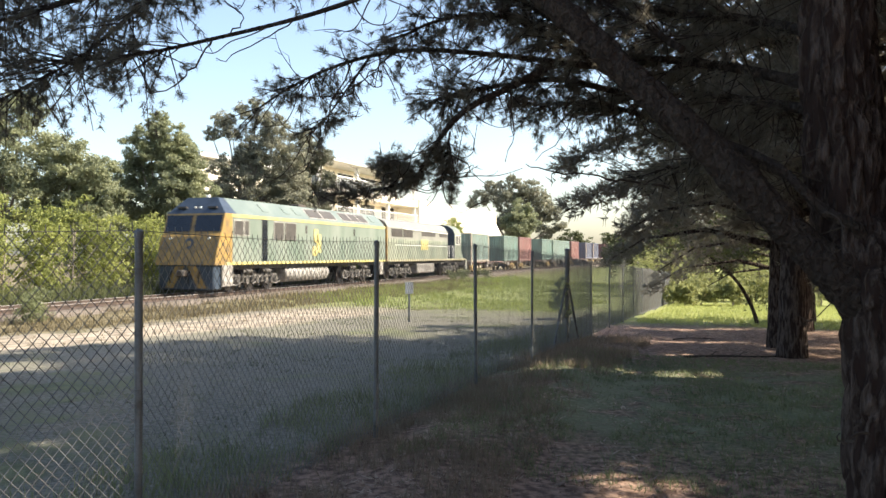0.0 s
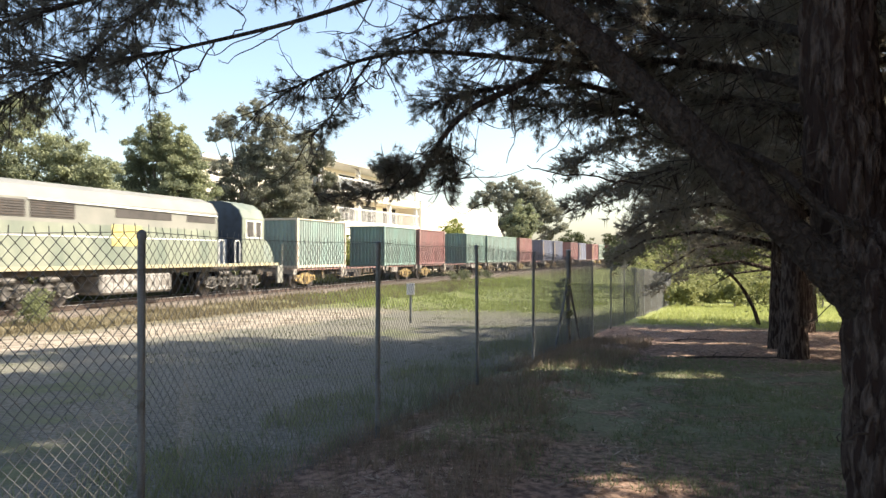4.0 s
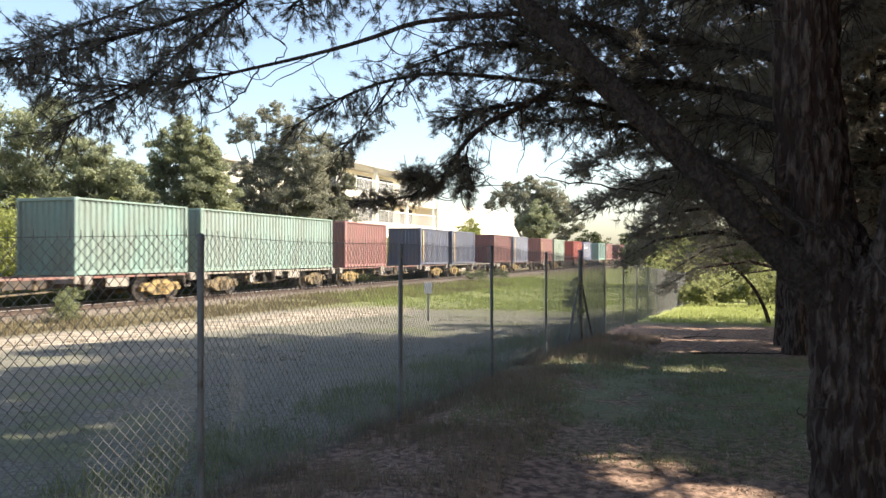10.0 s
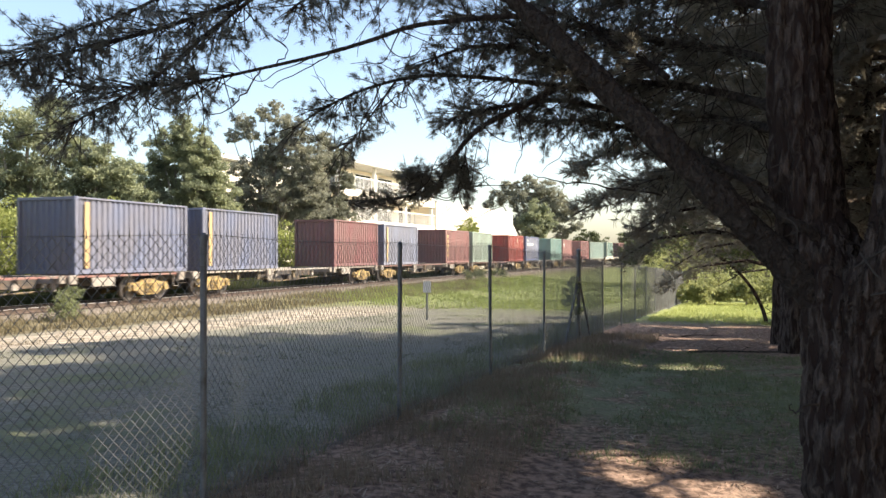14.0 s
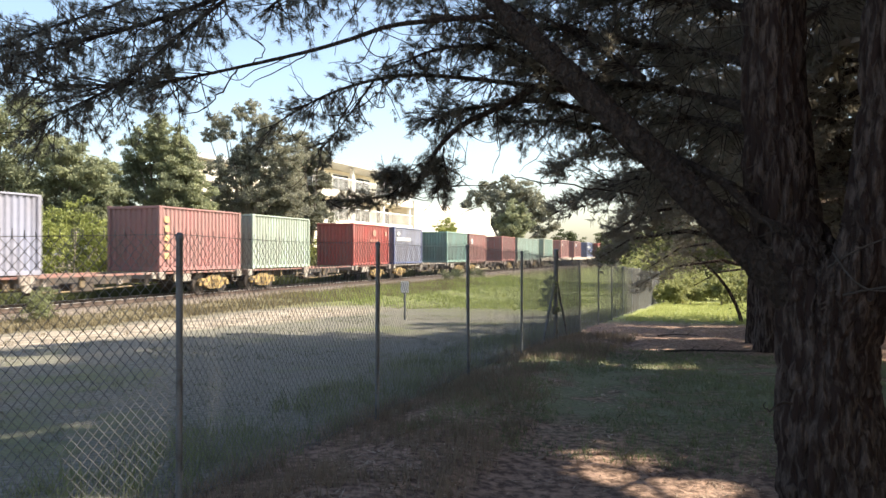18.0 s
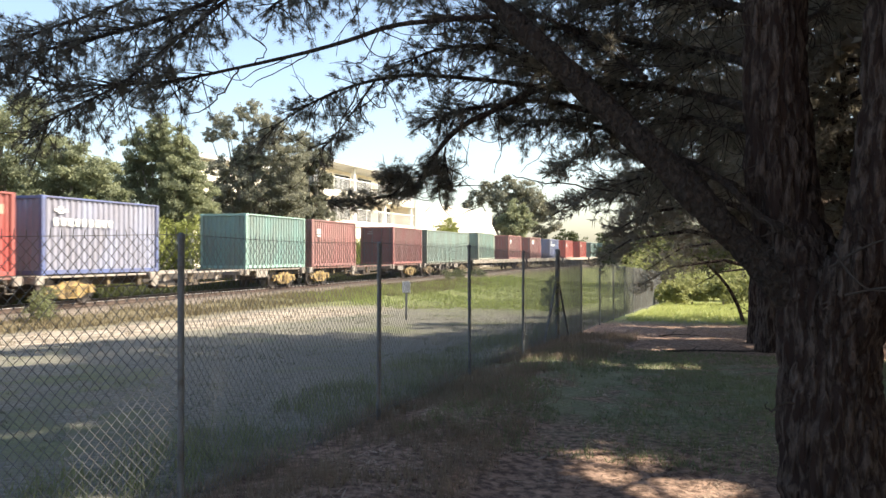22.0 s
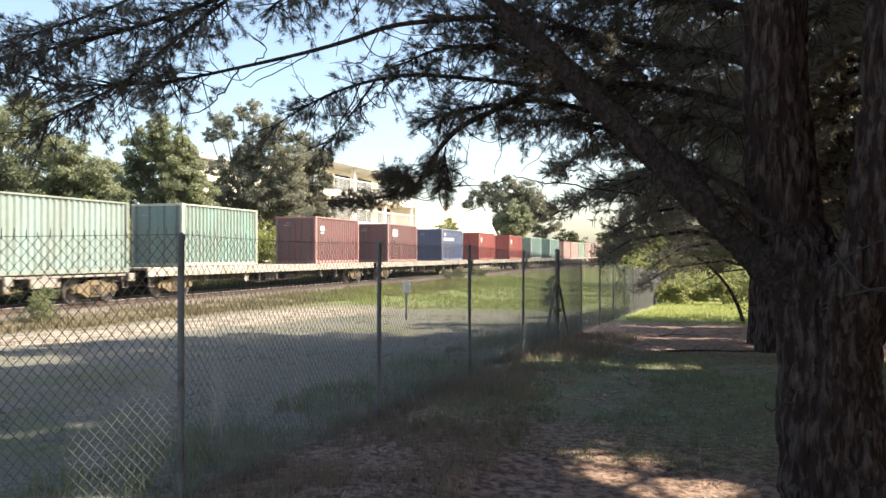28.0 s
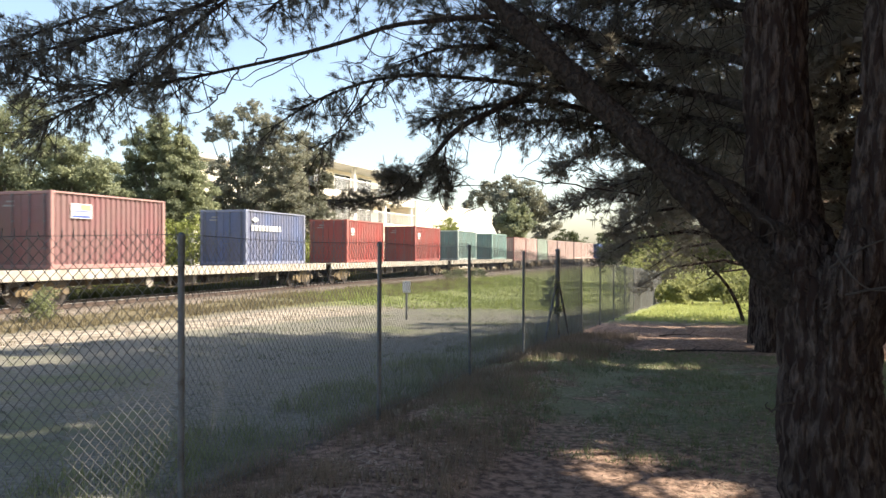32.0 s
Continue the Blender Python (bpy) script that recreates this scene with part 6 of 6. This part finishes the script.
# ---------------------------------------------------------------- building behind the railway
def build_building():
    a = math.atan(0.36)
    ox, oy = -3.45, 97.75

    base = pose(ox, oy, ground_z(ox, oy), 0, 0, 90 - math.degrees(a))      # x runs away along the facade, y to the far side
    b = thing("office_building", "cream two-storey building with long balconies and white hall", "building", base)
    b.scale = (1.15, 1.15, 1.15)
    x0 = -21.0
    part("wall", Solid().box(x0, 0, 2.2, 12, 0, 9.08), CREAM, b, "cream rendered wall")
    part("roof_edge", Solid().box(x0 - 0.3, 0.3, -0.5, 12.3, 9.10, 9.32, 0.03), ROOFING, b, "pale flat roof with deep fascia")
    for z, t in ((4.55, 0.50), (7.0, 0.62)):
        part("balcony_floor", Solid().box(x0, 0.0, -0.1, 2.19, z - t, z), CREAM, b, "cream balcony slab")
        part("rail", Solid().box(x0, 0, -0.10, -0.04, z + 1.0, z + 1.07), WHITE, b)
        n = 30
        for i in range(n * 3):
            x = x0 - x0 * (i + 0.5) / (n * 3)
            part("baluster", cached("baluster", lambda: Solid().box(-0.015, 0.015, -0.085, -0.055, 0.0, 1.0).mesh("baluster", WHITE)), None, b, m=pose(x, 0, z))
    part("ground_wall", Solid().box(x0, 0, 0.02, 2.19, 0, 4.04), CREAM, b)
    for i in range(4):
        x = -0.15 - 6.55 * i
        for z0, z1 in ((4.55, 6.37), (7.0, 9.09)):
            part("column", Solid().box(x - 0.15, x + 0.15, 0.1, 0.4, z0, z1, 0.01), WHITE, b)
    for i in range(4):
        x = -2.4 - 4.6 * i
        for z in (4.56, 7.02):
            w = part("window", Solid().box(x - 1.6, x + 1.6, 2.15, 2.19, z, z + 1.78), WHITE, b)
            for k in range(3):
                part("pane", Solid().box(x - 1.5 + k * 1.02, x - 0.54 + k * 1.02, 2.14, 2.148, z + 0.1, z + 1.7), GLASS_DARK, w, "dark glass pane")
    # the hall beyond, its end closed by a rounded gable
    part("hall_wall", Solid().box(0.02, 27.0, -0.3, 14, 0, 7.0, 0.05), CREAM, b, "plain sunlit cream hall wall")
    o = [(-0.34 + 3.2 - 3.2 * math.cos(t), 0.0 if t == 0 else 3.6 + 3.4 * math.sin(t)) for t in [math.pi / 2 * k / 8 for k in range(9)]]
    o = [(-0.34, 0.0), (-0.34, 3.6)] + o[1:] + [(14, 7.0), (14, 0)]
    part("hall_gable", Solid().prism_x(o, 27.0, 29.0), ROOFING, b, "grey rounded gable end")
    part("hall_coping", Solid().box(0.02, 27.0, -0.36, 14.1, 7.0, 7.12, 0.02), WHITE, b)
    part("annex_wall", Solid().box(x0 - 10.8, x0 - 0.02, 3.0, 4.6, 0, 8.1), CREAM, b)
    part("annex_roof", Solid().box(x0 - 11.2, x0 - 0.32, 2.3, 4.7, 8.12, 8.42, 0.03), ROOFING, b, "pale flat roof")


build_building()


# ---------------------------------------------------------------- grass and litter
def blades(name, label, mat, count, q0, q1, u0, u1, h0, h1, width, seed, keep=None, lean=0.5, tuft=6):
    """Grass between q0 and q1 metres along the fence and u0 and u1 across it, in small tufts."""
    local = np.random.default_rng(seed)
    n = count // tuft
    q = local.uniform(q0, q1, n)
    u = local.uniform(u0, u1, n)
    if keep:
        mask = np.array([keep(a, b) > local.random() for a, b in zip(q, u)])
        q, u = q[mask], u[mask]
    x = q * ALONG.x + u * ACROSS.x
    y = q * ALONG.y + u * ACROSS.y
    z = np.array([ground_z(a, b) for a, b in zip(x, y)])
    size = local.uniform(0.6, 1.15, len(x))
    base = np.repeat(np.stack([x, y, z], axis=1), tuft, axis=0)
    size = np.repeat(size, tuft)
    m = len(base)
    base = base + local.normal(size=(m, 3)) * np.array((0.05, 0.05, 0.0)) * (h1 / 0.25) ** 0.5
    base[:, 2] -= 0.01
    h = local.uniform(h0, h1, m) * size
    tip = base + np.stack([local.normal(size=m) * lean * h * 0.6, local.normal(size=m) * lean * h * 0.6, h], axis=1)
    a = local.uniform(0, math.pi, m)
    side = np.stack([np.cos(a), np.sin(a), np.zeros(m)], axis=1) * width
    v = np.stack([base - side, base + side, tip], axis=1).reshape(-1, 3)
    tagged(new(name, array_mesh(name, v, np.arange(3 * m).reshape(-1, 3), mat)), label, "grass", kind="stuff")


def clumpy(scale, cut):
    return lambda q, u: 1.0 if noise.noise((q * scale, u * scale, 3.3)) > cut else 0.12


blades("dry_grass", "brown dry grass along the foot of the fence", DRY_SHADE, 30000, 2.5, 19, 1.6, 3.25, 0.04, 0.17, 0.005, 1, clumpy(0.8, -0.05))
blades("fence_grass", "green grass growing through the fence foot", GRASS, 24000, 1.0, 34, 3.05, 4.3, 0.05, 0.25, 0.004, 2, clumpy(0.7, -0.15))
blades("path_grass", "short green grass beside the path", GRASS, 42000, 6.5, 14.5, -3.0, 2.6, 0.03, 0.10, 0.004, 3, clumpy(0.9, -0.2), 0.8)
blades("yard_grass", "short grass greyed for shade between fence and dirt road", YARD, 44000, 3.0, 26, 3.4, 11.0, 0.02, 0.055, 0.005, 4, clumpy(0.5, 0.0), 1.0)
blades("straw_grass", "dry yellow grass beside the railway", DRY, 52000, 2.0, 60, 15.6, 20.25, 0.08, 0.34, 0.007, 5, clumpy(0.45, -0.2))
blades("verge_grass", "green grass beside the railway", SUNLIT_GRASS, 18000, 35.0, 70, 14.6, 19.2, 0.10, 0.36, 0.008, 6, clumpy(0.35, 0.05))
# dark leaf colour puts the shade under the hedge into these blades
blades("far_verge_grass", "dark grass standing in for shade under the shrubs behind the railway", FAR_LEAF, 40000, 2.0, 70, 23.0, 25.8, 0.30, 1.05, 0.014, 11, None)
# bank and clearing blades carry sunlight in their lighter colours
blades("bank_grass", "green bank grass with sunlight brightened into its colour", SUNLIT_GRASS, 40000, 31.0, 75, 6.0, 18.5, 0.08, 0.30, 0.010, 7, clumpy(0.3, -0.1))
blades("clearing_grass", "clearing grass with sunlight brightened into its colour", SUNLIT_CLEARING, 36000, 24.5, 46, -6.0, 2.7, 0.04, 0.18, 0.010, 8)
blades("road_tufts", "sparse dry tufts on the dirt track", DRY, 9000, 2.0, 40, 11.0, 15.6, 0.02, 0.10, 0.007, 12, clumpy(1.3, 0.05), 0.9)
blades("fallen_leaves", "pale fallen leaves and bark flakes on the path", LITTER, 14000, 4.0, 9.5, -1.6, 2.8, 0.006, 0.03, 0.016, 13, None, 4.0)
blades("pine_litter", "brown fallen pine needles on the path", LITTER, 60000, 2.5, 30, -3.5, 2.9, 0.004, 0.03, 0.012, 9, None, 4.0)


# ---------------------------------------------------------------- motion of the train
TRAVEL = [(0.0, 257.7), (1.75, 243.1), (3.5, 228.5), (6.0, 207.8), (9.0, 183.9), (11.0, 167.7), (13.0, 151.27), (16.0, 126.75), (19.0, 102.15), (21.0, 85.9),
          (23.0, 69.72), (25.5, 50.1), (28.0, 30.66), (30.0, 15.3), (32.0, 0.0)]


def travelled(t):
    """Metres by which the train still has to move at t seconds."""
    for (ta, da), (tb, db) in zip(TRAVEL, TRAVEL[1:]):
        if t <= tb:
            return da + (db - da) * (t - ta) / (tb - ta)
    return 0.0


def motions():
    for ob, start, z in RIDERS:
        walk(ob, [(t, on_track(start + d, z)) for t, d in TRAVEL])
    # the wheels roll; those that sit alike in their bogies share their keys
    rolling = {}
    for ob in list(scene.objects):
        if not ob.name.startswith("wheel"):
            continue
        x, y, z = ob.matrix_basis.translation
        key = (round(x, 2), round(y, 2), round(z, 2))
        if key not in rolling:
            flip = 1 if y > 0 else -1
            rows = [(k / 15, Matrix.Translation((x, y, z)) @ Matrix.Rotation(travelled(k / 15) / z, 4, "Y") @ pose(0, 0, 0, 0, 0, 0 if flip > 0 else 180)) for k in range(481)]
            walk(ob, rows)
            rolling[key] = ob.animation_data
        else:
            ob.rotation_mode = "QUATERNION"
            ob.animation_data_create()
            ob.animation_data.action = rolling[key].action
            ob.animation_data.action_slot = rolling[key].action_slot


motions()
